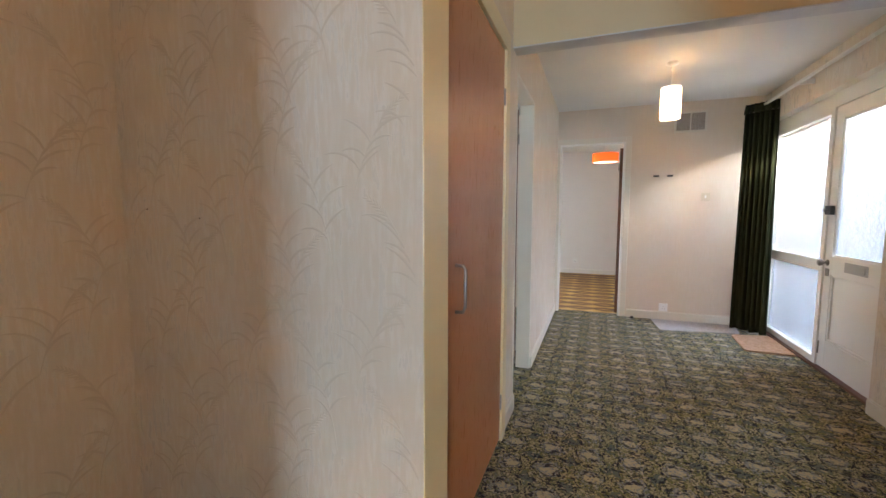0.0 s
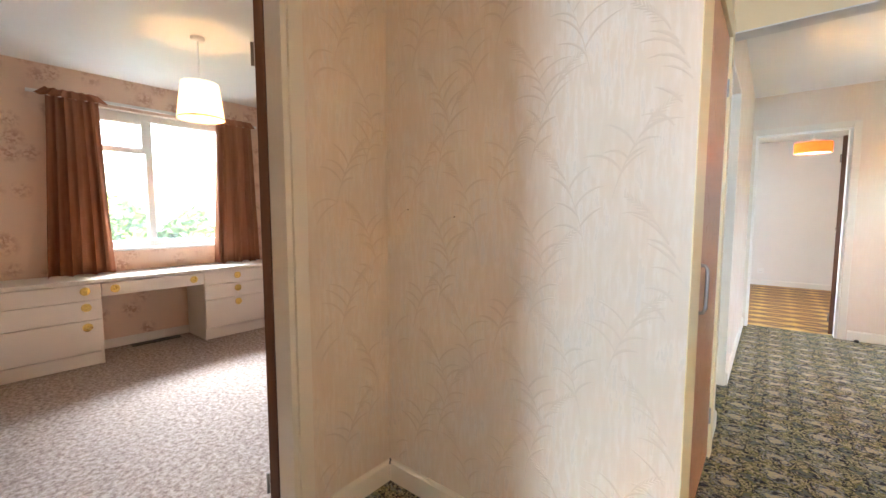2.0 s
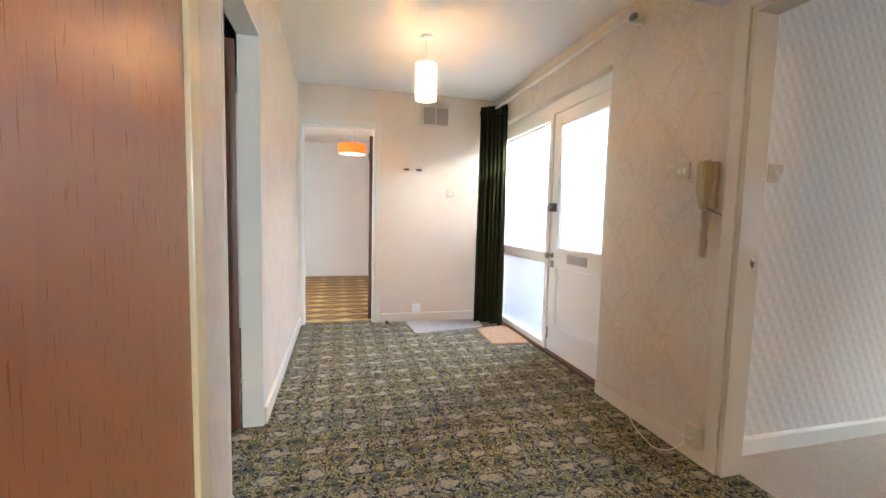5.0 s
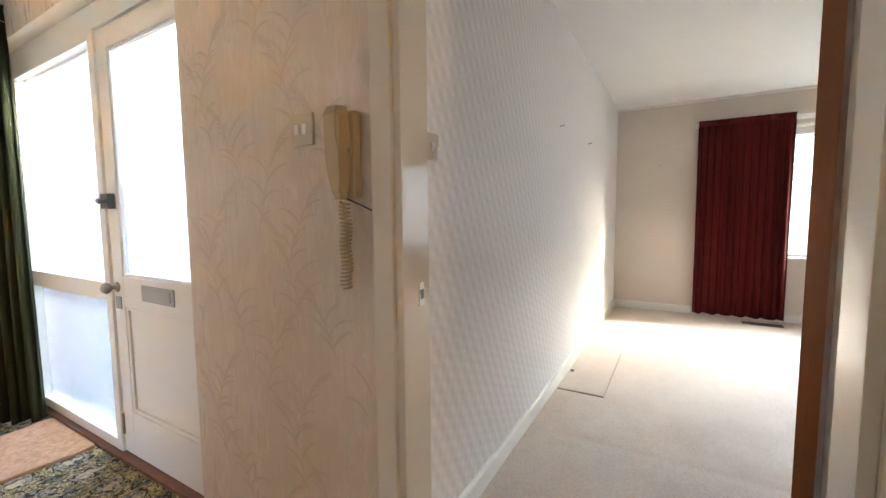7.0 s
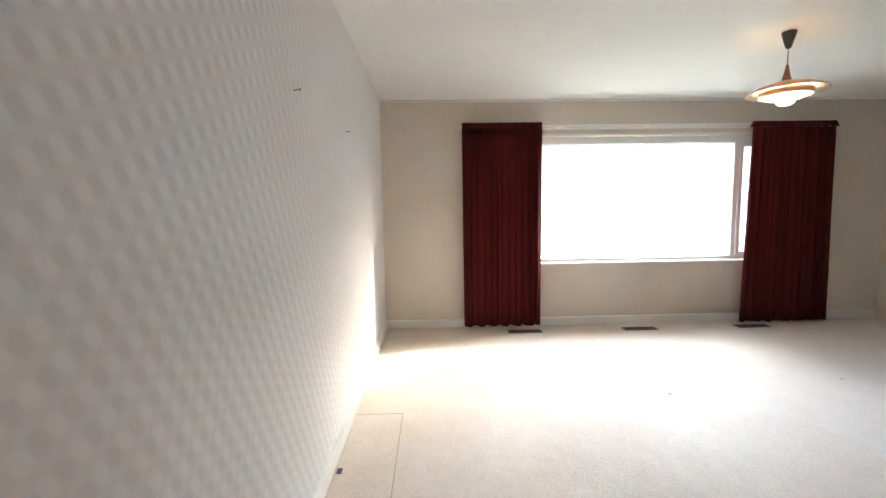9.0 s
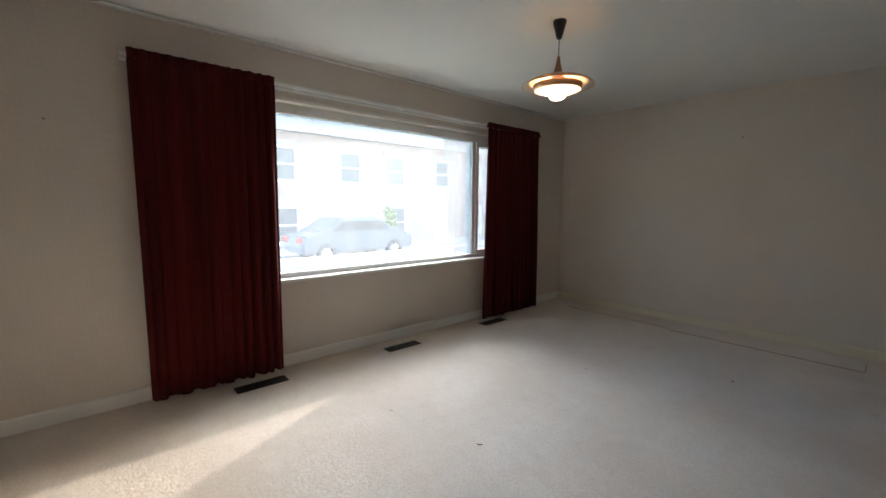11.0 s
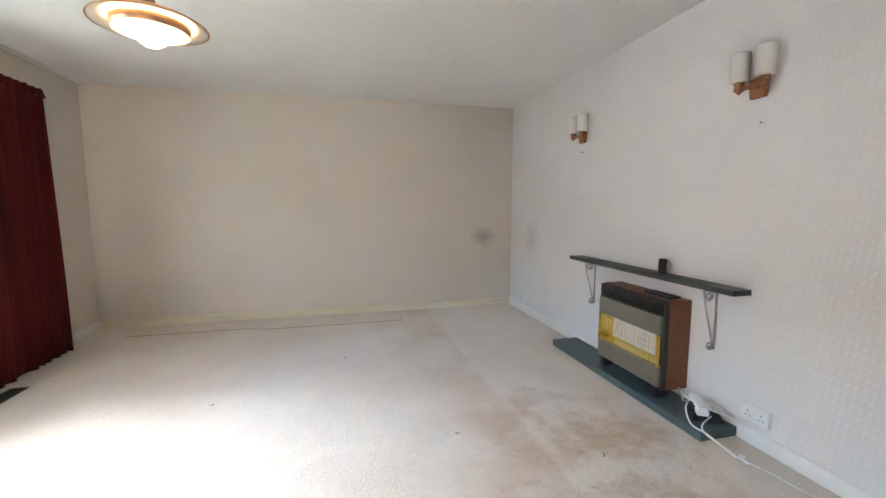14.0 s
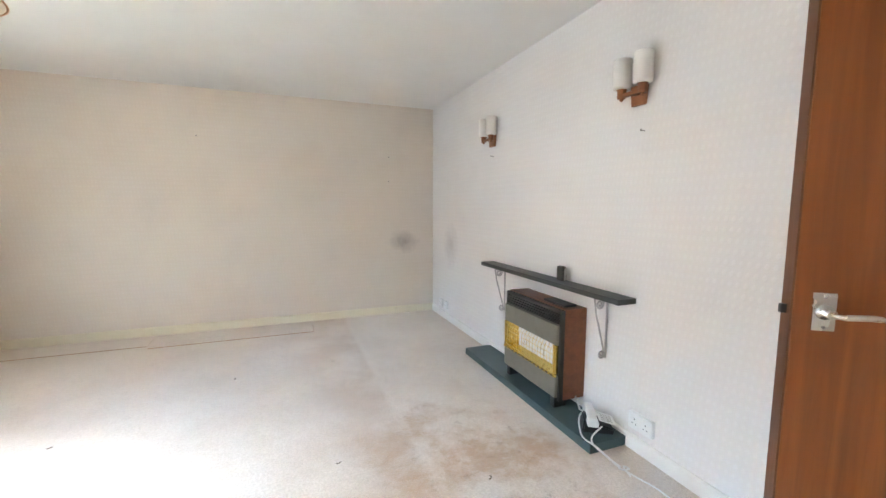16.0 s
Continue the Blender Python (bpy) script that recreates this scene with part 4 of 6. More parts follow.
for z in (0.22, 1.80):
    part("hinge", boxed(0.018, 0.03, 0.866, 0.882, z - 0.04, z + 0.04, bevel=0.002), STEEL, t, "dark cabinet hinge")


# ---------------------------------------------------------------- front door and side light
FX = 1.955                                   # inner face of the frame
t = tagged(new("front_door_frame"), "white painted front door frame with an obscured side light", "door frame", kind="structure")
fm = bmesh.new()
box(fm, FX, FX + 0.09, FD_A, FD_A + 0.035, 0, FD_TOP, 0.003)
box(fm, FX, FX + 0.09, 4.69, 4.745, 0, FD_TOP, 0.003)
box(fm, FX, FX + 0.09, 5.745, FD_B, 0, FD_TOP, 0.003)
box(fm, FX, FX + 0.09, 3.875, 4.69, 2.03, FD_TOP, 0.003)
box(fm, FX, FX + 0.09, 4.745, 5.745, 1.99, FD_TOP, 0.003)
box(fm, FX, FX + 0.09, 4.745, 5.745, 0.77, 0.86, 0.003)
box(fm, FX, FX + 0.09, 4.745, 5.745, 0.0, 0.07, 0.003)
part("frame", fm, GLOSS, t)
for z0, z1 in ((0.07, 0.77), (0.86, 1.99)):
    p = part("pane", boxed(FX + 0.04, FX + 0.046, 4.745, 5.745, z0, z1), OBSCURE, t, "obscured rippled glass")
    p.visible_shadow = False
part("threshold", boxed(FX - 0.03, FX + 0.12, FD_A, FD_B, 0.001, 0.018, bevel=0.004), DARK_TEAK, t, "dark wooden threshold")

t = thing("front_door", pose(FX + 0.012, 3.877, 0), "white panelled front door with a large obscured pane", "door")
fm = bmesh.new()
W = 0.811
box(fm, 0, 0.045, 0, 0.10, 0.02, 2.028, 0.003)
box(fm, 0, 0.045, W - 0.10, W, 0.02, 2.028, 0.003)
box(fm, 0, 0.045, 0.10, W - 0.10, 1.93, 2.028, 0.003)
box(fm, 0, 0.045, 0.10, W - 0.10, 0.755, 0.90, 0.003)
box(fm, 0, 0.045, 0.10, W - 0.10, 0.02, 0.24, 0.003)
part("stiles_and_rails", fm, GLOSS, t)
part("lower_panel", boxed(0.016, 0.03, 0.10, W - 0.10, 0.24, 0.755), GLOSS, t)
fm = bmesh.new()
for y0, y1, z0, z1 in ((0.10, 0.118, 0.24, 0.755), (W - 0.118, W - 0.10, 0.24, 0.755), (0.118, W - 0.118, 0.24, 0.258), (0.118, W - 0.118, 0.737, 0.755)):
    box(fm, 0.004, 0.016, y0, y1, z0, z1, 0.004)
part("panel_moulding", fm, GLOSS, t)
p = part("pane", boxed(0.02, 0.026, 0.10, W - 0.10, 0.90, 1.93), OBSCURE, t, "obscured rippled glass")
p.visible_shadow = False
fm = bmesh.new()
for y0, y1, z0, z1 in ((0.10, 0.112, 0.90, 1.93), (W - 0.112, W - 0.10, 0.90, 1.93), (0.112, W - 0.112, 0.90, 0.912), (0.112, W - 0.112, 1.918, 1.93)):
    box(fm, 0.006, 0.02, y0, y1, z0, z1, 0.003)
part("glazing_bead", fm, GLOSS, t)
lp = part("letter_plate", boxed(-0.004, 0.0, 0.26, 0.53, 0.80, 0.872, bevel=0.001), PLATE_GREY, t, "dull grey letter plate")
part("flap", boxed(-0.008, -0.004, 0.285, 0.505, 0.815, 0.858, bevel=0.001), PLATE_GREY, lp)
lk = part("rim_lock", boxed(-0.03, 0.0, W - 0.085, W - 0.005, 1.215, 1.285, bevel=0.004), BLACK_METAL, t, "dark rim lock")
part("lock_knob", lathe([(0.001, -0.06), (0.012, -0.06), (0.014, -0.052), (0.008, -0.04), (0.008, -0.03)], 14, axis="x", center=(0, W - 0.05, 1.25)), STEEL, lk)
kb = part("door_knob", lathe([(0.001, -0.065), (0.018, -0.063), (0.027, -0.05), (0.024, -0.036), (0.010, -0.025), (0.010, -0.006), (0.024, -0.005), (0.024, 0.0)], 20, axis="x", center=(0, W - 0.045, 0.845)), STEEL, t, "round metal knob")
part("keyhole_plate", boxed(-0.003, 0.0, W - 0.075, W - 0.02, 0.74, 0.80, bevel=0.001), STEEL, t)
part("weather_bolt", rod([(-0.012, W - 0.03, 0.12), (-0.012, W - 0.03, 0.22)], 0.006), STEEL, t, "small barrel bolt")

# curtain pole over the front door, with its curtain pushed into the corner
t = thing("curtain_pole", pose(1.79, 3.56, 2.285), "white curtain pole on brackets over the front door", "curtain pole")
part("pole", rod([(0, 0, 0), (0, 1.1, 0.006), (0, 2.2, 0.01)], 0.014, 12), GLOSS, t)
for y in (0.0, 2.2):
    part("finial", lathe([(0.001, -0.025), (0.016, -0.02), (0.02, 0), (0.016, 0.02), (0.001, 0.025)], 14, axis="y", center=(0, y, 0)), STEEL if y == 0 else GLOSS, t, "dull end cap")
for y in (0.03, 1.3, 2.15):
    part("bracket", boxed(-0.008, 0.089, y - 0.012, y + 0.012, -0.02, 0.02, bevel=0.003), GLOSS, t)
curtain("front_door_curtain", 0.31, 2.315, 0.02, 7, GREEN_CLOTH, pose(1.775, 5.61, 0, 0, 0, 46), "long dark green curtain drawn back into the hall corner", 1.08, 0.036, 0.09, seed=3)

# ---------------------------------------------------------------- hall things
t = thing("hall_pendant", pose(0.81, 4.50, 0), "lit white cylinder pendant lamp on a short flex", "pendant lamp")
part("shade", lathe([(0.073, 1.992), (0.075, 1.996), (0.075, 2.238), (0.073, 2.242), (0.071, 2.238), (0.071, 1.996), (0.073, 1.992)], 40), HALL_SHADE, t, "white glowing plastic cylinder")
# ring added inside the shade to cut the bulb's hot spot on the ceiling
part("added_top_ring", lathe([(0.018, 2.228), (0.070, 2.228), (0.070, 2.231), (0.018, 2.231), (0.018, 2.228)], 32), HALL_SHADE, t, "added ring that softens the bulb's light on the ceiling")
part("flex", rod([(0, 0, 2.415), (0, 0, 2.18)], 0.004), PVC, t)
part("ceiling_rose", lathe([(0.045, H), (0.045, H - 0.012), (0.03, H - 0.024), (0.006, H - 0.028)], 24), PVC, t)
part("lamp_holder", lathe([(0.001, 2.20), (0.016, 2.20), (0.018, 2.15), (0.001, 2.15)], 14), PVC, t)
fm = bmesh.new()
for a in (0, 120, 240):
    rod([(0, 0, 2.19), (0.072 * math.cos(radians(a)), 0.072 * math.sin(radians(a)), 2.22)], 0.002, 6, fm)
part("spider", fm, STEEL, t)

# fixture added for the assumed near-hall bulb, out of view
t = thing("hall_assumed_light", pose(0.95, 0.3, 0), "assumed, unseen lit bulb in a white batten holder", "ceiling light")
part("ceiling_rose", lathe([(0.045, H), (0.045, H - 0.012), (0.02, H - 0.03), (0.018, H - 0.07), (0.006, H - 0.07)], 24), PVC, t)
part("bulb", lathe([(0.001, 2.318), (0.018, 2.322), (0.028, 2.340), (0.022, 2.362), (0.013, 2.372)], 20), BULB, t, "lit bulb")


def wall_switch(m, label, width=0.086, rockers=1, name="light_switch"):
    """A square plate on a wall: local x out of the wall."""
    t = thing(name, m, label, "light switch", "light switches")
    part("plate", boxed(0.0, 0.009, -width / 2, width / 2, -0.043, 0.043, bevel=0.003), SWITCH, t)
    for i in range(rockers):
        y = (i - (rockers - 1) / 2) * 0.03
        part("rocker", boxed(0.009, 0.014, y - 0.008, y + 0.008, -0.014, 0.014, bevel=0.002), PVC, t)
    return t


wall_switch(pose(1.88, 3.235, 1.405, 0, 0, 180), "cream light switch beside the wall phone", rockers=2)
wall_switch(pose(1.385, 5.87, 1.405, 0, 0, -90), "cream light switch near the hall curtain")
t = wall_switch(pose(2.215, 3.04, 1.39, 0, 0, -90), "cream light switch with a small white dimmer block")
part("dimmer_block", boxed(0.009, 0.026, 0.004, 0.044, -0.043, -0.002, bevel=0.003), PVC, t, "small white block")


def socket(m, label, gangs=1, name="wall_socket"):
    t = thing(name, m, label, "wall socket", "wall sockets")
    w = 0.086 if gangs == 1 else 0.146
    part("back_box", boxed(0.0, 0.018, -w / 2, w / 2, -0.043, 0.043, bevel=0.002), PVC, t)
    part("face_plate", boxed(0.018, 0.026, -w / 2 - 0.002, w / 2 + 0.002, -0.044, 0.044, bevel=0.003), PVC, t)
    for g in range(gangs):
        y = 0 if gangs == 1 else (g - 0.5) * 0.07
        for dy, dz in ((0, 0.012), (-0.011, -0.012), (0.011, -0.012)):
            part("pin_hole", boxed(0.0255, 0.0265, y + dy - 0.003, y + dy + 0.003, dz - 0.003, dz + 0.003), BLACK, t)
        part("rocker", boxed(0.026, 0.030, y - 0.03, y - 0.018, 0.012, 0.032, bevel=0.001), PVC, t)
    return t


socket(pose(1.026, 5.87, 0.145, 0, 0, -90), "white wall socket above the hall skirting")
socket(pose(2.11, 0.69, 0.168, 0, 0, 0), "white double wall socket beside the hearth", 2)
socket(pose(2.11, -2.20, 0.165, 0, 0, 0), "small white wall socket in the living room corner")
socket(pose(2.11, -2.05, 0.165, 0, 0, 0), "small white aerial socket in the living room corner")
socket(pose(-0.1, 9.35, 0.25, 0, 0, -90), "white wall socket low on the kitchen wall")

# warm-air grille
t = thing("air_vent", pose(1.205, 5.87, 2.222), "cream slatted warm air vent high on the wall", "vent")
part("backing", boxed(-0.14, 0.14, -0.003, -0.001, -0.095, 0.095), BLACK_METAL, t)
fm = bmesh.new()
for x0, x1, z0, z1 in ((-0.155, -0.135, -0.11, 0.11), (0.135, 0.155, -0.11, 0.11), (-0.135, 0.135, 0.09, 0.11), (-0.135, 0.135, -0.11, -0.09), (-0.006, 0.006, -0.09, 0.09)):
    box(fm, x0, x1, -0.018, -0.001, z0, z1, 0.003)
part("frame", fm, CREAM, t)
for i in range(13):
    z = -0.082 + i * 0.0136
    fm = boxed(-0.135, 0.135, -0.012, -0.010, z - 0.006, z + 0.006)
    bmesh.ops.rotate(fm, verts=fm.verts[:], cent=(0, -0.011, z), matrix=Matrix.Rotation(radians(35), 3, "X"))
    part("slat", fm, VENT_GREY, t, "brown grey slat")

for x in (0.895, 1.032):
    t = thing("coat_hook", pose(x, 5.87, 1.643), "small dark metal coat hook screwed to the wall", "coat hook", "coat hooks")
    part("back_plate", boxed(-0.03, 0.03, -0.006, -0.001, -0.010, 0.010, bevel=0.002), BLACK_METAL, t)
    part("prong", rod([(0, -0.006, 0), (0, -0.03, -0.006), (0, -0.042, 0.006)], 0.005), BLACK_METAL, t)

# wall telephone with its curled lead
t = thing("wall_phone", pose(1.88, 3.065, 1.215), "beige wall telephone handset with a curled lead", "telephone")
part("base", boxed(-0.030, -0.001, -0.040, 0.040, 0.0, 0.245, bevel=0.008), PHONE_SHELL, t)
fm = bmesh.new()
rings = []
for z, x0, x1, w in ((-0.004, -0.056, -0.032, 0.017), (0.02, -0.066, -0.031, 0.021), (0.07, -0.071, -0.031, 0.023), (0.12, -0.076, -0.031, 0.025), (0.17, -0.080, -0.031, 0.027), (0.225, -0.082, -0.031, 0.028), (0.25, -0.070, -0.032, 0.024)):
    rings.append([fm.verts.new(q) for q in ((x0, -w, z), (x0, w, z), (x1, w, z), (x1, -w, z))])
for p, q in zip(rings, rings[1:]):
    for k in range(4):
        fm.faces.new((p[k], p[(k + 1) % 4], q[(k + 1) % 4], q[k]))
fm.faces.new(rings[0]), fm.faces.new(rings[-1][::-1])
bmesh.ops.bevel(fm, geom=[e for e in fm.edges if abs(e.verts[0].co.z - e.verts[1].co.z) > 0.01], offset=0.007, segments=3, affect="EDGES")
part("handset", fm, PHONE_SHELL, t, "slim beige handset")
part("hook_button", boxed(-0.042, -0.034, -0.036, -0.026, 0.12, 0.14, bevel=0.002), PHONE_SHELL, t)
pts = [(-0.03 - 0.015 * math.cos(a), 0.004 * math.sin(a / 9) + 0.015 * math.sin(a), -0.01 - 0.25 * a / (2 * math.pi * 22)) for a in [2 * math.pi * i / 10 for i in range(221)]]
part("curled_lead", rod(pts, 0.0032, 6), PHONE_SHELL, t, "coiled beige lead hanging down")
part("wall_lead", rod([(-0.02, 0.0, -0.002), (-0.008, -0.04, -0.02), (-0.006, -0.075, -0.035), (-0.006, -0.11, -0.032)], 0.0025, 6), BLACK, t, "thin dark wire")
t.scale = (0.92, 0.88, 0.87)

# telephone point and loose wires by the skirting
t = thing("phone_point", pose(1.864, 3.035, 0.125), "cream telephone point on the hall skirting", "phone socket")
part("box", boxed(-0.03, 0.0, -0.04, 0.04, -0.05, 0.06, bevel=0.004), SWITCH, t)
part("plug", boxed(-0.05, -0.03, -0.014, 0.012, -0.03, 0.0, bevel=0.003), SWITCH, t)
t = thing("loose_wire", pose(1.85, 3.1, 0), "loose cream wire lying along the hall skirting", "cable")
part("upper_run", rod(eased([(0.004, 0.0, 0.105), (0.0, 0.12, 0.112), (0.006, 0.25, 0.104), (0.0, 0.38, 0.11), (0.006, 0.52, 0.106), (0.004, 0.66, 0.10)]), 0.003, 6), SWITCH, t)
part("trailing_run", rod(eased([(-0.03, -0.04, 0.09), (-0.06, 0.0, 0.03), (-0.10, 0.06, 0.004), (-0.08, 0.16, 0.004), (-0.05, 0.27, 0.006), (-0.02, 0.36, 0.03)]), 0.0025, 6), PVC, t)
t = thing("door_stop", pose(0.70, 5.80, 0), "small dark door stop on the hall carpet", "door stop")
part("stop", lathe([(0.018, 0.0), (0.018, 0.02), (0.012, 0.028), (0.001, 0.03)], 14), BLACK, t)

t = thing("cable_stub", pose(-1.268, 1.582, 0.094), "short dark cable end standing on the alcove skirting", "cable")
part("stub", rod(eased([(0, 0, 0), (0.004, -0.002, 0.016), (0.012, -0.006, 0.026), (0.010, -0.008, 0.034)]), 0.004, 7), BLACK, t)
for x, z in ((-1.175, 1.235), (-0.93, 1.205)):
    single("wall_plug", lathe([(0.001, -0.002), (0.002, -0.002), (0.003, -0.001), (0.003, 0.0)], 10, axis="y"), BARK, pose(x, 1.6155, z), "small dark screw hole plug in the alcove paper", "wall plug", "plugs in the alcove wall")


def mat_thing(name, corners, thick, material, label, category):
    """A thin mat with rounded corners, lying on the floor."""
    bm = bmesh.new()
    c = sum((Vector(p) for p in corners), Vector((0, 0))) / 4
    low = [bm.verts.new((p[0] - c.x, p[1] - c.y, 0.001)) for p in corners]
    f = bm.faces.new(low)
    r = bmesh.ops.extrude_face_region(bm, geom=[f])
    bmesh.ops.translate(bm, vec=(0, 0, thick), verts=[v for v in r["geom"] if isinstance(v, bmesh.types.BMVert)])
    up = [e for e in bm.edges if abs(e.verts[0].co.z - e.verts[1].co.z) > thick * 0.5]
    bmesh.ops.bevel(bm, geom=up, offset=0.04, segments=4, affect="EDGES", profile=0.5)
    bmesh.ops.bevel(bm, geom=[e for e in bm.edges if min(v.co.z for v in e.verts) > thick * 0.9], offset=thick * 0.3, segments=2, affect="EDGES")
    return single(name, bm, material, pose(c.x, c.y, 0), label, category)


mat_thing("carpet_offcut", ((0.90, 5.83), (0.94, 5.38), (1.68, 5.50), (1.72, 5.83)), 0.008, RUG_GREY, "pale grey carpet offcut on the hall floor", "mat")
mat_thing("door_mat", ((1.58, 5.42), (1.55, 4.90), (1.92, 4.88), (1.92, 5.48)), 0.014, COIR, "brown coir doormat before the front door", "doormat")

# kitchen pendant, seen through the far doorway
t = thing("kitchen_pendant", pose(0.38, 7.58, 0), "lit orange drum pendant lamp in the kitchen", "pendant lamp")
part("shade", lathe([(0.188, 2.012), (0.191, 2.016), (0.191, 2.144), (0.188, 2.148), (0.185, 2.144), (0.185, 2.016), (0.188, 2.012)], 48), ORANGE_SHADE, t, "orange cloth drum shade")
part("diffuser", lathe([(0.001, 2.022), (0.183, 2.022), (0.183, 2.026), (0.001, 2.026)], 40), HALL_SHADE, t, "white diffuser disc")
part("flex", rod([(0, 0, 2.43), (0, 0, 2.15)], 0.004), PVC, t)
part("ceiling_rose", lathe([(0.045, H), (0.045, H - 0.012), (0.03, H - 0.024), (0.006, H - 0.028)], 24), PVC, t)

# ---------------------------------------------------------------- bedroom
t = tagged(new("window_bedroom"), "white framed bedroom window with a small top light", "window", kind="structure")
fm = bmesh.new()
X0, X1 = -4.80, -4.73
box(fm, X0, X1, 1.12, 1.17, 0.91, 2.17, 0.004)
box(fm, X0, X1, 2.39, 2.44, 0.91, 2.17, 0.004)
box(fm, X0, X1, 1.17, 2.39, 2.11, 2.17, 0.004)
box(fm, X0, X1, 1.17, 2.39, 0.91, 0.97, 0.004)
box(fm, X0, X1, 1.665, 1.725, 0.97, 2.11, 0.004)
part("window_frame", fm, PVC, t)
fm = bmesh.new()
for y0, y1, z0, z1 in ((1.17, 1.20, 1.80, 2.11), (1.635, 1.665, 1.80, 2.11), (1.20, 1.635, 1.80, 1.85), (1.20, 1.635, 2.07, 2.11)):
    box(fm, X0 + 0.01, X1 + 0.02, y0, y1, z0, z1, 0.004)
part("top_light", fm, PVC, t, "small opening top light")
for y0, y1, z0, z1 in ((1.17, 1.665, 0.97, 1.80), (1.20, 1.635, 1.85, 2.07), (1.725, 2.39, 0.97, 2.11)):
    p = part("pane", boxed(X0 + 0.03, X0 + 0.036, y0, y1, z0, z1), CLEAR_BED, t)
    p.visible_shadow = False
part("window_sill", boxed(-4.73, -4.62, 1.10, 2.46, 0.885, 0.912, bevel=0.005), PVC, t)
t = thing("curtain_track", pose(-4.60, 1.78, 2.20), "white curtain track over the bedroom window", "curtain track")
part("rail", boxed(-0.012, 0.012, -0.92, 0.92, -0.012, 0.014, bevel=0.003), PVC, t)
for y in (-0.8, 0.0, 0.8):
    part("bracket", boxed(-0.049, -0.012, y - 0.012, y + 0.012, -0.006, 0.010), PVC, t)
curtain("bedroom_curtain", 0.34, 2.235, 0.705, 6, RUST, pose(-4.55, 1.125, 0), "rust brown pleated curtain touching the desk top", 1.40, 0.045, 0.06, seed=5)
curtain("bedroom_curtain", 0.36, 2.235, 0.705, 6, RUST, pose(-4.55, 2.425, 0), "rust brown pleated curtain beside the window", 1.28, 0.045, 0.06, seed=8)

DX = -4.20                                   # front of the drawer units


def ring_knob(parent, y, z):
    k = part("knob", lathe([(0.001, 0.0), (0.032, 0.0), (0.033, 0.006), (0.026, 0.010), (0.022, 0.004), (0.010, 0.004), (0.008, 0.012), (0.001, 0.012)], 22, axis="x", center=(DX + 0.019, y, z)), BRASS, parent, "round recessed brass knob")
    return k


def drawer_unit(y0, y1, rows, knob_y, label):
    t = thing("drawer_unit", pose(0, 0, 0), label, "drawer unit", "fitted bedroom desk")
    fm = bmesh.new()
    box(fm, -4.64, DX - 0.002, y0, y0 + 0.018, 0.0, 0.668)
    box(fm, -4.64, DX - 0.002, y1 - 0.018, y1, 0.0, 0.668)
    box(fm, -4.64, DX - 0.03, y0 + 0.018, y1 - 0.018, 0.10, 0.118)
    box(fm, -4.64, -4.62, y0 + 0.018, y1 - 0.018, 0.118, 0.668)
    part("carcass", fm, MELAMINE, t)
    part("plinth", boxed(DX - 0.03, DX - 0.012, y0 + 0.018, y1 - 0.018, 0.0, 0.10), MELAMINE, t)
    for z0, z1 in rows:
        d = part("drawer_front", boxed(DX, DX + 0.018, y0 + 0.002, y1 - 0.002, z0 + 0.003, z1 - 0.003, bevel=0.002), MELAMINE, t)
        ring_knob(d, knob_y, z1 - 0.055)
    return t


drawer_unit(0.20, 1.16, ((0.115, 0.375), (0.375, 0.535), (0.535, 0.665)), 1.06, "white melamine drawer unit with brass knobs, knee side")
drawer_unit(1.93, 2.88, ((0.110, 0.395), (0.395, 0.535), (0.535, 0.665)), 2.24, "white melamine drawer unit with brass knobs by the window wall")
t = thing("knee_drawer", pose(0, 0, 0), "shallow white drawer over the knee space of the desk", "drawer", "fitted bedroom desk")
d = part("drawer_front", boxed(DX, DX + 0.018, 1.163, 1.927, 0.555, 0.662, bevel=0.002), MELAMINE, t)
part("drawer_box", boxed(-4.6, DX - 0.002, 1.18, 1.91, 0.565, 0.655), MELAMINE, t)
ring_knob(d, 1.25, 0.61), ring_knob(d, 1.84, 0.61)
single("desk_worktop", boxed(-4.645, DX + 0.03, 0.15, 2.895, 0.67, 0.70, bevel=0.003), MELAMINE, pose(0, 0, 0), "long white melamine desk top under the bedroom window", "worktop")
t = thing("floor_register", pose(-4.56, 1.62, 0), "dark slotted warm air register in the bedroom floor", "floor vent", "floor registers")
part("frame", boxed(-0.05, 0.05, -0.2, 0.2, 0.0, 0.006, bevel=0.002), BLACK_METAL, t)

t = thing("bedroom_pendant", pose(-3.15, 1.58, 0), "lit cream tapered pendant lamp in the bedroom", "pendant lamp")
part("shade", lathe([(0.145, 1.885), (0.147, 1.889), (0.118, 2.128), (0.116, 2.131), (0.114, 2.128), (0.143, 1.889), (0.145, 1.885)], 44), BED_SHADE, t, "cream glowing tapered shade")
part("trim", lathe([(0.1465, 1.884), (0.149, 1.885), (0.149, 1.893), (0.1465, 1.894)], 44), BRASS, t, "thin brown trim")
part("flex", rod([(0, 0, 2.42), (0, 0, 2.05)], 0.004), PVC, t)
part("ceiling_rose", lathe([(0.045, H), (0.045, H - 0.012), (0.03, H - 0.024), (0.006, H - 0.028)], 24), PVC, t)
part("lamp_holder", lathe([(0.001, 2.09), (0.016, 2.09), (0.018, 2.04), (0.001, 2.04)], 14), PVC, t)

# ---------------------------------------------------------------- living room
t = tagged(new("window_living_room"), "wide white picture window with a narrow opening light", "window", kind="structure")
fm = bmesh.new()
X0, X1 = 6.69, 6.76
WY0, WY1, WZ0, WZ1 = -1.35, 1.75, 0.69, 2.06
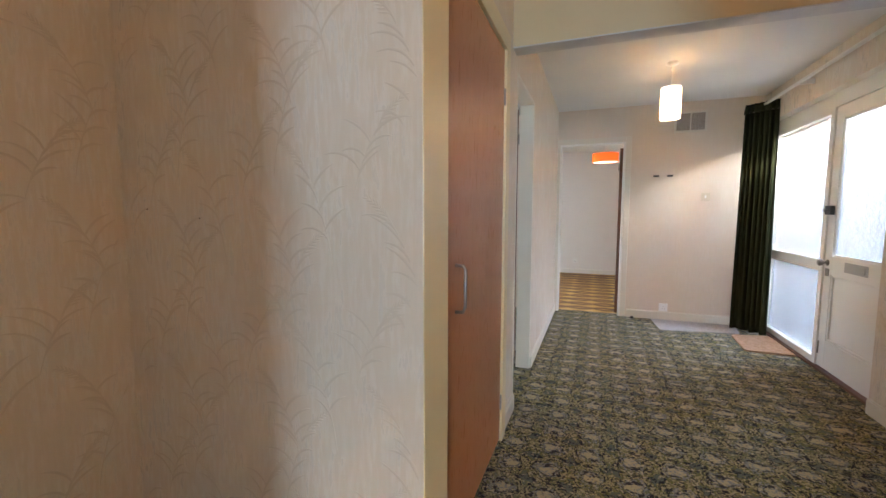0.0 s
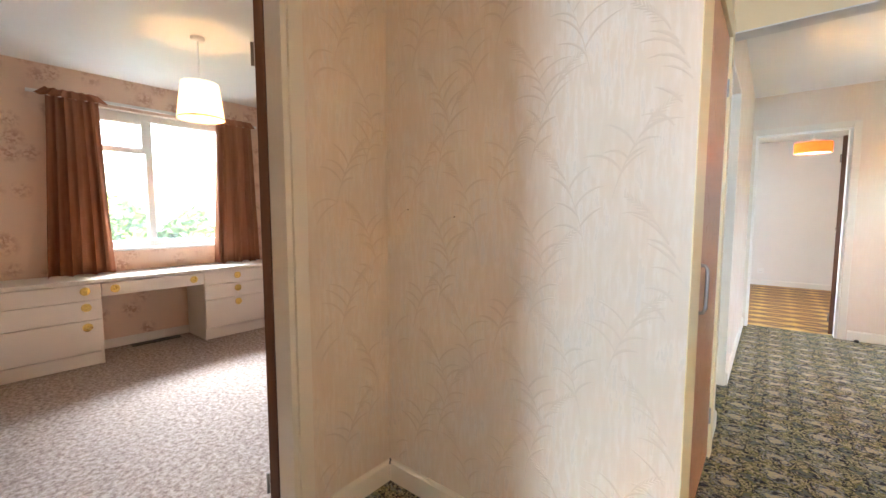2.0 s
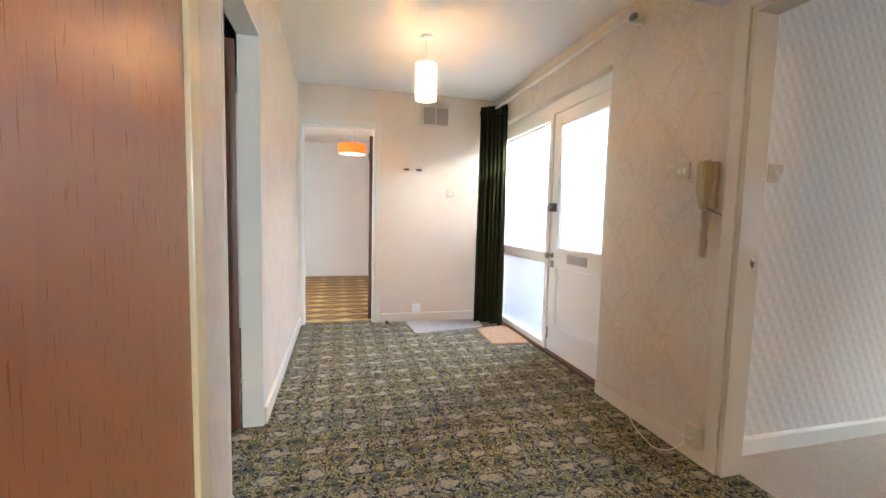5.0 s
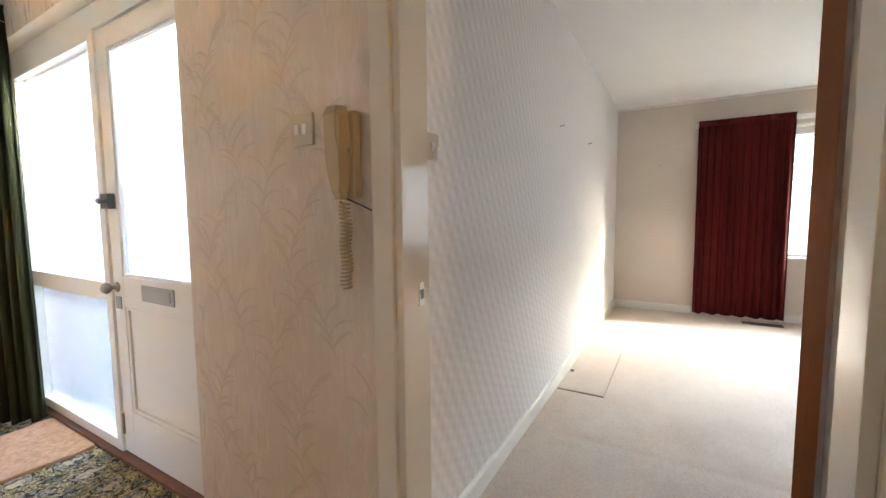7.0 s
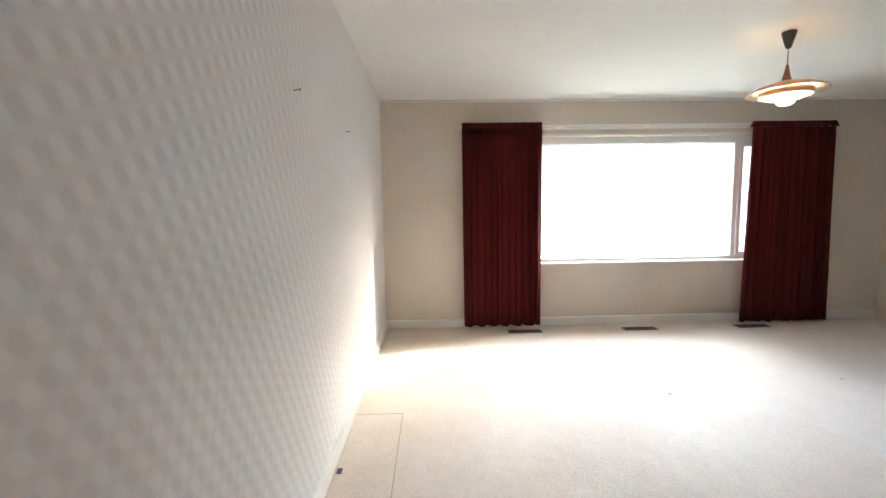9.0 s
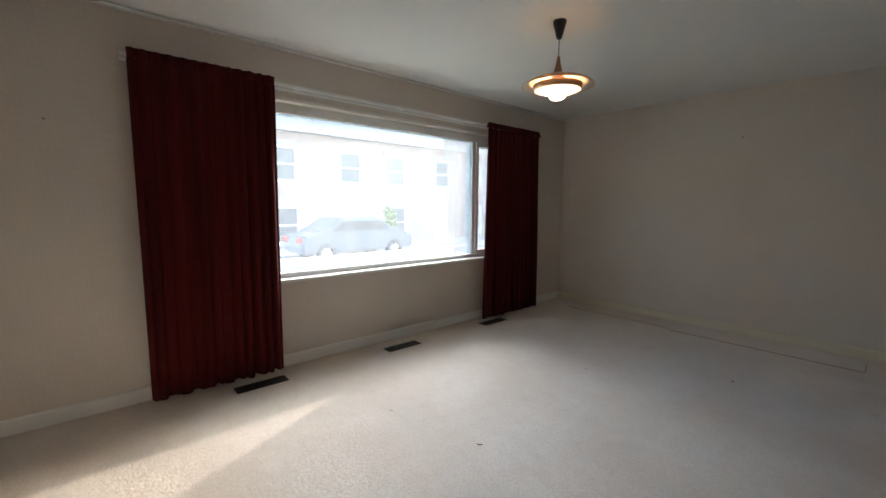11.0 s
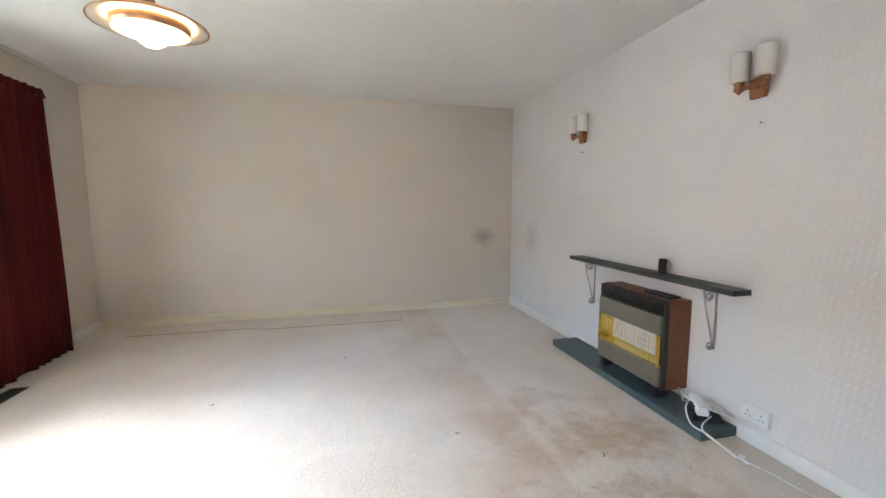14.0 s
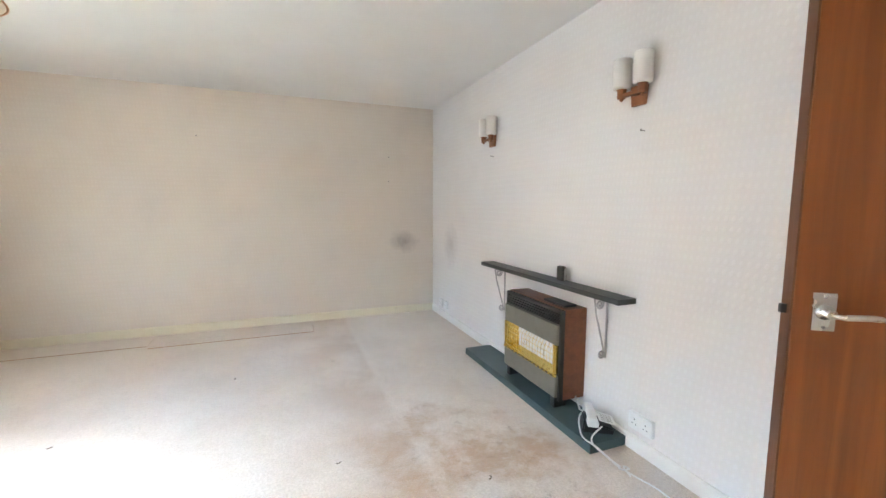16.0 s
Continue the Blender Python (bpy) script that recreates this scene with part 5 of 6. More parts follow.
box(fm, X0, X1, WY0, WY0 + 0.05, WZ0, WZ1, 0.004)
box(fm, X0, X1, WY1 - 0.05, WY1, WZ0, WZ1, 0.004)
box(fm, X0, X1, WY0 + 0.05, WY1 - 0.05, WZ1 - 0.075, WZ1, 0.004)
box(fm, X0, X1, WY0 + 0.05, WY1 - 0.05, WZ0, WZ0 + 0.045, 0.004)
box(fm, X0, X1, -0.90, -0.85, WZ0 + 0.045, WZ1 - 0.075, 0.004)
part("window_frame", fm, PVC, t)
fm = bmesh.new()
for y0, y1, z0, z1 in ((-1.30, -1.26, 0.735, 1.985), (-0.94, -0.90, 0.735, 1.985), (-1.26, -0.94, 0.735, 0.78), (-1.26, -0.94, 1.94, 1.985)):
    box(fm, X0 - 0.012, X1 - 0.02, y0, y1, z0, z1, 0.004)
part("casement", fm, PVC, t, "narrow opening casement")
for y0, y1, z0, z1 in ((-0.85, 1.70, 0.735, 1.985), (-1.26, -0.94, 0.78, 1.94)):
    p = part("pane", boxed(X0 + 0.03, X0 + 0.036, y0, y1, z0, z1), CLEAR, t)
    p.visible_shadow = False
part("window_sill", boxed(6.585, X0 + 0.004, WY0 - 0.04, WY1 + 0.04, 0.672, 0.697, bevel=0.006), GLOSS, t, "white gloss sill board")
part("head_board", boxed(6.612, X0, WY0 - 0.02, WY1 + 0.02, 2.061, 2.085, bevel=0.003), GLOSS, t)

t = thing("curtain_rail", pose(6.55, 0.2, 2.15), "white double curtain rail over the living room window", "curtain rail")
part("front_rail", boxed(-0.022, -0.010, -2.02, 2.02, -0.012, 0.012, bevel=0.003), PVC, t)
part("back_rail", boxed(0.018, 0.028, -2.02, 2.02, -0.030, -0.010, bevel=0.003), PVC, t)
for y in (-1.9, -0.95, 0.0, 0.95, 1.9):
    part("bracket", boxed(-0.01, 0.069, y - 0.012, y + 0.012, -0.012, 0.010, bevel=0.002), PVC, t)
curtain("living_room_curtain", 0.835, 2.178, 0.045, 13, MAROON, pose(6.475, 1.77, 0), "wide maroon curtain hanging to the floor beside the window", 0.99, 0.026, 0.06, seed=11)
curtain("living_room_curtain", 0.90, 2.168, 0.03, 12, MAROON, pose(6.475, -1.325, 0), "maroon curtain hanging to the floor near the corner", 1.08, 0.026, 0.06, seed=17)

for y, lab in ((1.555, "behind the wide curtain"), (0.325, "under the window"), (-0.90, "under the far curtain")):
    t = thing("floor_register", pose(6.385, y, 0), "brown slotted warm air floor register " + lab, "floor vent", "floor registers")
    part("frame", boxed(-0.055, 0.055, -0.175, 0.175, 0.0, 0.005, bevel=0.002), BLACK_METAL, t)
    for i in range(24):
        yy = -0.155 + i * 0.0135
        part("louvre", boxed(-0.042, 0.042, yy - 0.002, yy + 0.002, 0.005, 0.008), BLACK_METAL, t)

# tiered pendant lamp
t = thing("living_room_pendant", pose(4.99, 0.10, 0), "lit copper pendant lamp with two tiers and an opal glass", "pendant lamp")
part("upper_disc", lathe([(0.05, 2.106), (0.10, 2.100), (0.18, 2.078), (0.243, 2.047), (0.247, 2.045), (0.243, 2.051), (0.18, 2.083), (0.10, 2.106), (0.05, 2.112)], 56), COPPER, t, "wide spun copper disc")
part("lower_ring", lathe([(0.155, 2.018), (0.160, 2.020), (0.166, 2.052), (0.164, 2.054), (0.158, 2.022), (0.155, 2.018)], 48), COPPER, t, "copper band")
part("inner_reflector", lathe([(0.158, 2.022), (0.11, 2.004), (0.062, 1.996), (0.062, 1.999), (0.11, 2.008), (0.158, 2.026)], 48), HALL_SHADE, t, "pale translucent reflector")
part("inner_face", lathe([(0.05, 2.100), (0.10, 2.095), (0.18, 2.073), (0.238, 2.0465), (0.238, 2.0455), (0.18, 2.0715), (0.10, 2.0935), (0.05, 2.0985)], 56), DISC_INNER, t, "pale underside of the disc, bulb light put into its colour")
part("glass", lathe([(0.001, 1.958), (0.034, 1.961), (0.054, 1.974), (0.060, 1.992), (0.060, 2.004)], 36), LIT_OPAL, t, "glowing opal glass bowl")
part("stem", lathe([(0.034, 2.112), (0.030, 2.13), (0.016, 2.18), (0.009, 2.225), (0.004, 2.23)], 28), BRACKET_WOOD, t, "tapered wooden stem")
part("flex", rod([(0, 0, 2.34), (0, 0, 2.225)], 0.003), BLACK, t)
part("ceiling_cup", lathe([(0.045, H), (0.045, H - 0.012), (0.018, H - 0.105), (0.008, H - 0.11)], 28), BLACK, t, "black conical ceiling cup")
fm = bmesh.new()
for a in (30, 150, 270):
    c, s = math.cos(radians(a)), math.sin(radians(a))
    rod([(0.16 * c, 0.16 * s, 2.045), (0.15 * c, 0.15 * s, 2.09)], 0.003, 6, fm)
part("spacer", fm, COPPER, t)
t.scale = (0.92, 0.92, 1.0)


def wall_light(y, label):
    t = thing("wall_light", pose(2.11, y, 1.845), label, "wall light", "wall lights over the hearth")
    fm = bmesh.new()
    vs = [(-0.04, -0.045), (0.04, -0.045), (0.05, 0.055), (-0.05, 0.055)]
    a = [fm.verts.new((0.001, u, v)) for u, v in vs]
    b = [fm.verts.new((0.024, u, v)) for u, v in vs]
    fm.faces.new(a), fm.faces.new(b[::-1])
    for i in range(4):
        fm.faces.new((a[i], a[(i + 1) % 4], b[(i + 1) % 4], b[i]))
    bmesh.ops.bevel(fm, geom=fm.edges[:], offset=0.003, segments=2, affect="EDGES")
    part("back_plate", fm, BRACKET_WOOD, t, "shaped wooden back plate")
    part("arm", boxed(0.024, 0.052, -0.016, 0.016, 0.0, 0.026, bevel=0.004), BRACKET_WOOD, t)
    part("cross_bar", boxed(0.052, 0.076, -0.088, 0.088, 0.0, 0.020, bevel=0.005), BRACKET_WOOD, t)
    for d in (-0.066, 0.066):
        cup = part("cup", lathe([(0.001, -0.004), (0.020, -0.002), (0.022, 0.034), (0.026, 0.042), (0.001, 0.042)], 22, center=(0.064, d, 0)), BRACKET_WOOD, t)
        part("glass_shade", lathe([(0.026, 0.042), (0.043, 0.046), (0.045, 0.056), (0.045, 0.182), (0.043, 0.189), (0.040, 0.183), (0.040, 0.052), (0.026, 0.046)], 30, center=(0.064, d, 0)), OPAL, cup, "unlit opal glass cylinder")
        part("finial", lathe([(0.001, -0.018), (0.009, -0.012), (0.010, -0.002), (0.001, -0.0015)], 14, center=(0.064, d, 0)), BRACKET_WOOD, cup)
    return t


wall_light(0.565, "twin opal glass wall light on a wooden bracket")
wall_light(-0.99, "twin opal glass wall light on a wooden bracket near the corner")

# hearth, shelf and gas fire
single("hearth", boxed(0, 0.255, -0.785, 0.785, 0.0, 0.052, bevel=0.003), SLATE, pose(2.111, -0.19, 0), "dark green slate hearth slab on the carpet", "hearth")
t = thing("mantel_shelf", pose(2.11, -0.175, 0.785), "dark slate mantel shelf on scrolled iron brackets", "shelf")
part("board", boxed(0.001, 0.125, -0.78, 0.78, 0.0, 0.03, bevel=0.003), SHELF_SLATE, t)


def scroll(cy, cz, r0, turns, start, flip=1, n=26):
    return [(0, cy + flip * (r0 * (1 - 0.75 * i / n)) * math.cos(start + turns * 2 * math.pi * i / n), cz + (r0 * (1 - 0.75 * i / n)) * math.sin(start + turns * 2 * math.pi * i / n)) for i in range(n + 1)]


for y in (-0.57, 0.585):
    b = part("bracket", rod([(0.008, y, -0.001), (0.008, y, -0.36)], 0.006, 8), SILVER_PAINT, t, "scrolled pale iron bracket")
    part("top_bar", rod([(0.008, y, -0.007), (0.10, y, -0.007)], 0.006, 8), SILVER_PAINT, b)
    diag = [(0.10, y, -0.01), (0.085, y, -0.10), (0.05, y, -0.22), (0.02, y, -0.32)]
    part("brace", rod(diag, 0.005, 8), SILVER_PAINT, b)
    up = [(0.062 + q[1], y, q[2]) for q in scroll(0, -0.042, 0.030, 1.6, math.pi * 0.5)]
    dn = [(0.036 + q[1], y, q[2]) for q in scroll(0, -0.335, 0.026, 1.6, math.pi * 0.9)]
    part("upper_scroll", rod(up, 0.005, 6), SILVER_PAINT, b)
    part("lower_scroll", rod(dn, 0.005, 6), SILVER_PAINT, b)

t = thing("small_speaker", pose(2.165, 0.05, 0.815), "small black box standing on the mantel shelf", "box")
part("body", boxed(-0.018, 0.018, -0.028, 0.028, 0.0, 0.098, bevel=0.012), BLACK, t)
part("silver_edge", boxed(-0.021, 0.0, 0.0302, 0.033, 0.004, 0.09, bevel=0.001), CHROME, t, "silver side trim")

t = thing("gas_fire", pose(2.111, -0.085, 0.052), "teak cased gas fire with a gold reflector and white radiants", "gas fire")
HW = 0.325
fm = bmesh.new()
box(fm, 0.0, 0.155, -HW, -HW + 0.018, 0.06, 0.625, 0.003)
box(fm, 0.0, 0.155, HW - 0.018, HW, 0.06, 0.625, 0.003)
box(fm, 0.0, 0.155, -HW + 0.018, HW - 0.018, 0.605, 0.625, 0.003)
part("case", fm, FIRE_WOOD, t, "teak veneered case")
part("back_panel", boxed(0.0, 0.02, -HW + 0.018, HW - 0.018, 0.06, 0.605), BLACK_METAL, t)
fm = bmesh.new()
box(fm, 0.155, 0.185, -HW + 0.004, -HW + 0.022, 0.055, 0.62, 0.003)
box(fm, 0.155, 0.185, HW - 0.022, HW - 0.004, 0.055, 0.62, 0.003)
box(fm, 0.155, 0.185, -HW + 0.022, HW - 0.022, 0.60, 0.62, 0.003)
part("front_frame", fm, BLACK_METAL, t)
for i in range(4):
    z = 0.535 + i * 0.017
    fm = boxed(0.15, 0.19, -HW + 0.024, HW - 0.024, z, z + 0.007, bevel=0.001)
    part("top_louvre", fm, BLACK_METAL, t)
part("upper_panel", boxed(0.17, 0.205, -HW + 0.02, HW - 0.02, 0.405, 0.53, bevel=0.006), BRONZE_PANEL, t, "bronze enamelled panel")
part("lower_panel", boxed(0.17, 0.205, -HW + 0.02, HW - 0.02, 0.075, 0.205, bevel=0.006), BRONZE_PANEL, t, "bronze enamelled panel")
part("top_control", boxed(0.04, 0.13, 0.06, 0.28, 0.625, 0.640, bevel=0.004), BLACK, t, "black control cover")
fm = bmesh.new()
quads = [((0.20, -HW + 0.02), (0.11, -HW + 0.095)), ((0.20, HW - 0.02), (0.11, HW - 0.095))]
for (xa, ya), (xb, yb) in quads:
    vs = [fm.verts.new(p) for p in ((xa, ya, 0.208), (xa, ya, 0.402), (xb, yb, 0.39), (xb, yb, 0.23))]
    fm.faces.new(vs)
vs = [fm.verts.new(p) for p in ((0.20, -HW + 0.02, 0.207), (0.20, HW - 0.02, 0.207), (0.11, HW - 0.095, 0.23), (0.11, -HW + 0.095, 0.23))]
fm.faces.new(vs)
part("reflector", fm, GOLD, t, "polished gold reflector")
for y in (-HW + 0.022, HW - 0.048):
    part("gold_side_strip", boxed(0.188, 0.207, y, y + 0.026, 0.222, 0.404, bevel=0.002), GOLD, t)
fm = bmesh.new()
for i in range(13):
    y = -0.27 + i * 0.045
    box(fm, 0.2085, 0.2115, y - 0.014, y + 0.014, 0.209, 0.216)
part("burner_slots", fm, BLACK, t, "row of dark slots")
part("gold_lip", boxed(0.195, 0.21, -HW + 0.02, HW - 0.02, 0.205, 0.222, bevel=0.002), GOLD, t)
for i in range(10):
    y = -0.207 + i * 0.046
    part("radiant", boxed(0.108, 0.134, y - 0.019, y + 0.019, 0.232, 0.388, bevel=0.005), CERAMIC, t, "white ceramic radiant")
fm = bmesh.new()
for i in range(19):
    y = -HW + 0.035 + i * (2 * HW - 0.07) / 18
    rod([(0.19, y, 0.402), (0.212, y, 0.36), (0.212, y, 0.24), (0.20, y, 0.21)], 0.0016, 5, fm)
for z in (0.24, 0.275, 0.31, 0.345, 0.38):
    rod([(0.213, -HW + 0.03, z), (0.213, HW - 0.03, z)], 0.0016, 5, fm)
part("wire_guard", fm, BRASS, t, "thin wire guard")
for y in (-HW + 0.06, HW - 0.06):
    part("foot", boxed(0.10, 0.19, y - 0.02, y + 0.02, 0.001, 0.075, bevel=0.003), BLACK, t)
part("gas_pipe", rod([(0.06, HW - 0.02, 0.09), (0.07, HW + 0.05, 0.012), (0.03, HW + 0.08, 0.008), (0.005, HW + 0.09, 0.012)], 0.006, 8), CHROME, t)

# telephone lying on the hearth, with its lead
t = thing("table_phone", pose(2.225, 0.475, 0.053, 0, 0, 148), "white push-button telephone with paper tag on the hearth", "telephone")
fm = bmesh.new()
vs = [(-0.08, -0.06, 0.0), (0.09, -0.06, 0.0), (0.09, 0.06, 0.0), (-0.08, 0.06, 0.0), (-0.07, -0.055, 0.075), (0.085, -0.055, 0.03), (0.085, 0.055, 0.03), (-0.07, 0.055, 0.075)]
v = [fm.verts.new(p) for p in vs]
for q in ((0, 1, 2, 3), (4, 5, 6, 7), (0, 1, 5, 4), (1, 2, 6, 5), (2, 3, 7, 6), (3, 0, 4, 7)):
    fm.faces.new([v[i] for i in q])
bmesh.ops.bevel(fm, geom=fm.edges[:], offset=0.008, segments=3, affect="EDGES")
part("base", fm, BLACK, t, "dark base of the telephone")
fm = bmesh.new()
box(fm, -0.055, -0.005, -0.10, 0.10, 0.075, 0.105, 0.013)
box(fm, -0.06, 0.0, -0.105, -0.045, 0.055, 0.09, 0.012)
box(fm, -0.06, 0.0, 0.045, 0.105, 0.055, 0.09, 0.012)
part("handset", fm, PVC, t, "white handset across the cradle")
fm = boxed(0.004, 0.094, -0.056, 0.050, 0.062, 0.064)
bmesh.ops.rotate(fm, verts=fm.verts[:], cent=(0.06, 0, 0.055), matrix=Matrix.Rotation(radians(14), 3, "Y"))
part("paper_card", fm, PVC, t, "white card with printed lines")
for i in range(4):
    y = -0.035 + i * 0.02
    fm = boxed(0.02, 0.08, y, y + 0.004, 0.0642, 0.0647)
    bmesh.ops.rotate(fm, verts=fm.verts[:], cent=(0.06, 0, 0.055), matrix=Matrix.Rotation(radians(14), 3, "Y"))
    part("printed_line", fm, STEEL, t)
t = thing("phone_cable", pose(2.0, -0.02, 0), "white telephone cable trailing over the carpet", "cable")
part("loop", rod(eased([(0.22, 0.40, 0.12), (0.30, 0.44, 0.11), (0.34, 0.50, 0.075), (0.37, 0.56, 0.06), (0.35, 0.64, 0.058), (0.32, 0.70, 0.02), (0.30, 0.76, 0.006)]), 0.0045, 8), PVC, t)
part("second_loop", rod(eased([(0.24, 0.56, 0.10), (0.33, 0.58, 0.075), (0.36, 0.62, 0.06), (0.33, 0.68, 0.03), (0.31, 0.75, 0.006)]), 0.0045, 8), PVC, t)
part("knot", rod(eased([(0.30, 0.74, 0.006), (0.33, 0.78, 0.012), (0.27, 0.80, 0.012), (0.30, 0.76, 0.018), (0.31, 0.83, 0.006)]), 0.0045, 8), PVC, t)
part("floor_run", rod(eased([(0.30, 0.78, 0.005), (0.285, 0.86, 0.005), (0.262, 0.93, 0.005), (0.262, 1.02, 0.005), (0.232, 1.10, 0.005), (0.236, 1.20, 0.005), (0.198, 1.30, 0.005), (0.202, 1.40, 0.005), (0.165, 1.52, 0.005), (0.162, 1.64, 0.005), (0.14, 1.78, 0.005), (0.145, 1.9, 0.005)]), 0.0038, 8), PVC, t)

# floor hatch cut in the carpet beside the dotted wall, and the carpet's joins
t = thing("floor_hatch", pose(4.24, 2.875, 0), "carpet covered floor hatch beside the dotted wall", "floor hatch")
part("lid", boxed(-0.455, 0.455, -0.145, 0.145, -0.0018, 0.004, bevel=0.0015), LIVING_CARPET, t)
for x0, x1, y0, y1 in ((-0.465, -0.457, -0.15, 0.15), (0.457, 0.465, -0.15, 0.15), (-0.457, 0.457, -0.153, -0.147)):
    part("joint", boxed(x0, x1, y0, y1, -0.0015, 0.0006), DARK_TEAK if x1 - x0 < 0.1 else LINING, t, "dark open joint")
part("finger_pull", boxed(-0.13, -0.09, 0.11, 0.135, 0.004, 0.009, bevel=0.002), BLACK_METAL, t, "dark metal pull")
t = thing("carpet_offcut", pose(4.1, -2.22, 0), "loose strip of beige carpet along the skirting", "carpet strip")
part("strip", boxed(-0.53, 0.9, -0.12, 0.12, -0.0018, 0.005, bevel=0.002), LIVING_CARPET, t)
# brown strips added to stand in for the dark gap at the edges
part("gap_line", boxed(-0.534, 0.904, 0.12, 0.123, -0.0018, 0.0035), COIR, t, "thin brown line for the dark gap")
part("gap_end", boxed(-0.5345, -0.53, -0.12, 0.12, -0.0018, 0.0035), COIR, t, "thin brown line for the dark gap")
t = thing("carpet_offcut", pose(5.75, -2.30, 0), "loose strip of beige carpet in the corner", "carpet strip")
part("strip", boxed(-0.72, 0.5, -0.13, 0.13, -0.0018, 0.004, bevel=0.002), LIVING_CARPET, t)
part("gap_line", boxed(-0.72, 0.5, 0.13, 0.1325, -0.0018, 0.003), COIR, t, "thin brown line for the dark gap")

for x, y, a, lab in ((5.02, -0.48, 30, "dark"), (2.94, 0.57, 70, "brown"), (4.2, -1.1, 110, "dark"), (4.55, -2.2, 10, "white"), (4.86, 0.9, 50, "dark"), (3.6, 0.2, 20, "dark")):
    fm = rod([(-0.012, 0, 0.003), (0.0, 0.007, 0.006), (0.010, 0.003, 0.003), (0.013, -0.006, 0.003)], 0.0025, 6)
    single("scrap", fm, PVC if lab == "white" else BARK, pose(x, y, 0, 0, 0, a), "tiny " + lab + " scrap of litter on the carpet", "litter", "scraps on the carpet")


def nail(m, label):
    fm = rod([(0.0, 0, 0), (0.025, 0, 0.003)], 0.0025, 6)
    lathe([(0.001, 0.025), (0.006, 0.025), (0.006, 0.028), (0.001, 0.028)], 10, fm, axis="x", center=(0, 0, 0.003))
    return single("nail", fm, STEEL, m, label, "nail", "picture nails")


for m, lab in ((pose(4.593, -2.53, 1.971, 0, 0, 90), "picture nail in the magnolia wall"), (pose(2.664, -2.53, 1.849, 0, 0, 90), "picture nail near the corner"),
               (pose(2.668, -2.53, 1.572, 0, 0, 90), "picture nail near the corner"), (pose(3.835, 3.04, 1.748, 0, 0, -90), "picture nail in the dotted wall"),
               (pose(4.79, 3.04, 1.774, 0, 0, -90), "picture nail in the dotted wall"), (pose(6.62, 2.564, 1.738, 0, 0, 180), "picture nail in the window wall"),
               (pose(2.11, -0.99, 1.72), "nail under the wall light"), (pose(2.11, 0.60, 1.67), "nail under the wall light")):
    nail(m, lab)
t = thing("striker_plate", pose(1.955, LR_B - 0.0225, 0.97), "dark keep set in the door lining", "latch keep")
part("plate", boxed(-0.012, 0.012, -0.002, 0.0, -0.03, 0.03, bevel=0.001), CHROME, t)
part("keep", boxed(-0.007, 0.007, -0.003, -0.002, -0.012, 0.012), BLACK, t)

# ---------------------------------------------------------------- outside
bm = bmesh.new()
n = 24
for i in range(n + 1):
    for j in range(n + 1):
        x, y = (i / n * 2 - 1), (j / n * 2 - 1)
        X, Y = 400 * x * abs(x), 400 * y * abs(y)
        bm.verts.new((X, Y, -0.35 if X < 9 else -0.35 - min(1.35, (X - 9) * 0.12)))
bm.verts.ensure_lookup_table()
for i in range(n):
    for j in range(n):
        a = i * (n + 1) + j
        bm.faces.new((bm.verts[a], bm.verts[a + n + 1], bm.verts[a + n + 2], bm.verts[a + 1]))
tagged(new("ground", mesh_of("ground", bm, GRASS)), "rough grass ground around the house", "ground", kind="structure")
slab("road", 11.5, 17.5, -90, 60, -1.6, -0.62, TARMAC, "grey tarmac road in front of the terrace", "road")
slab("pavement", 17.5, 19.8, -90, 60, -1.9, -0.5, PAVING, "pale pavement before the terrace", "pavement")


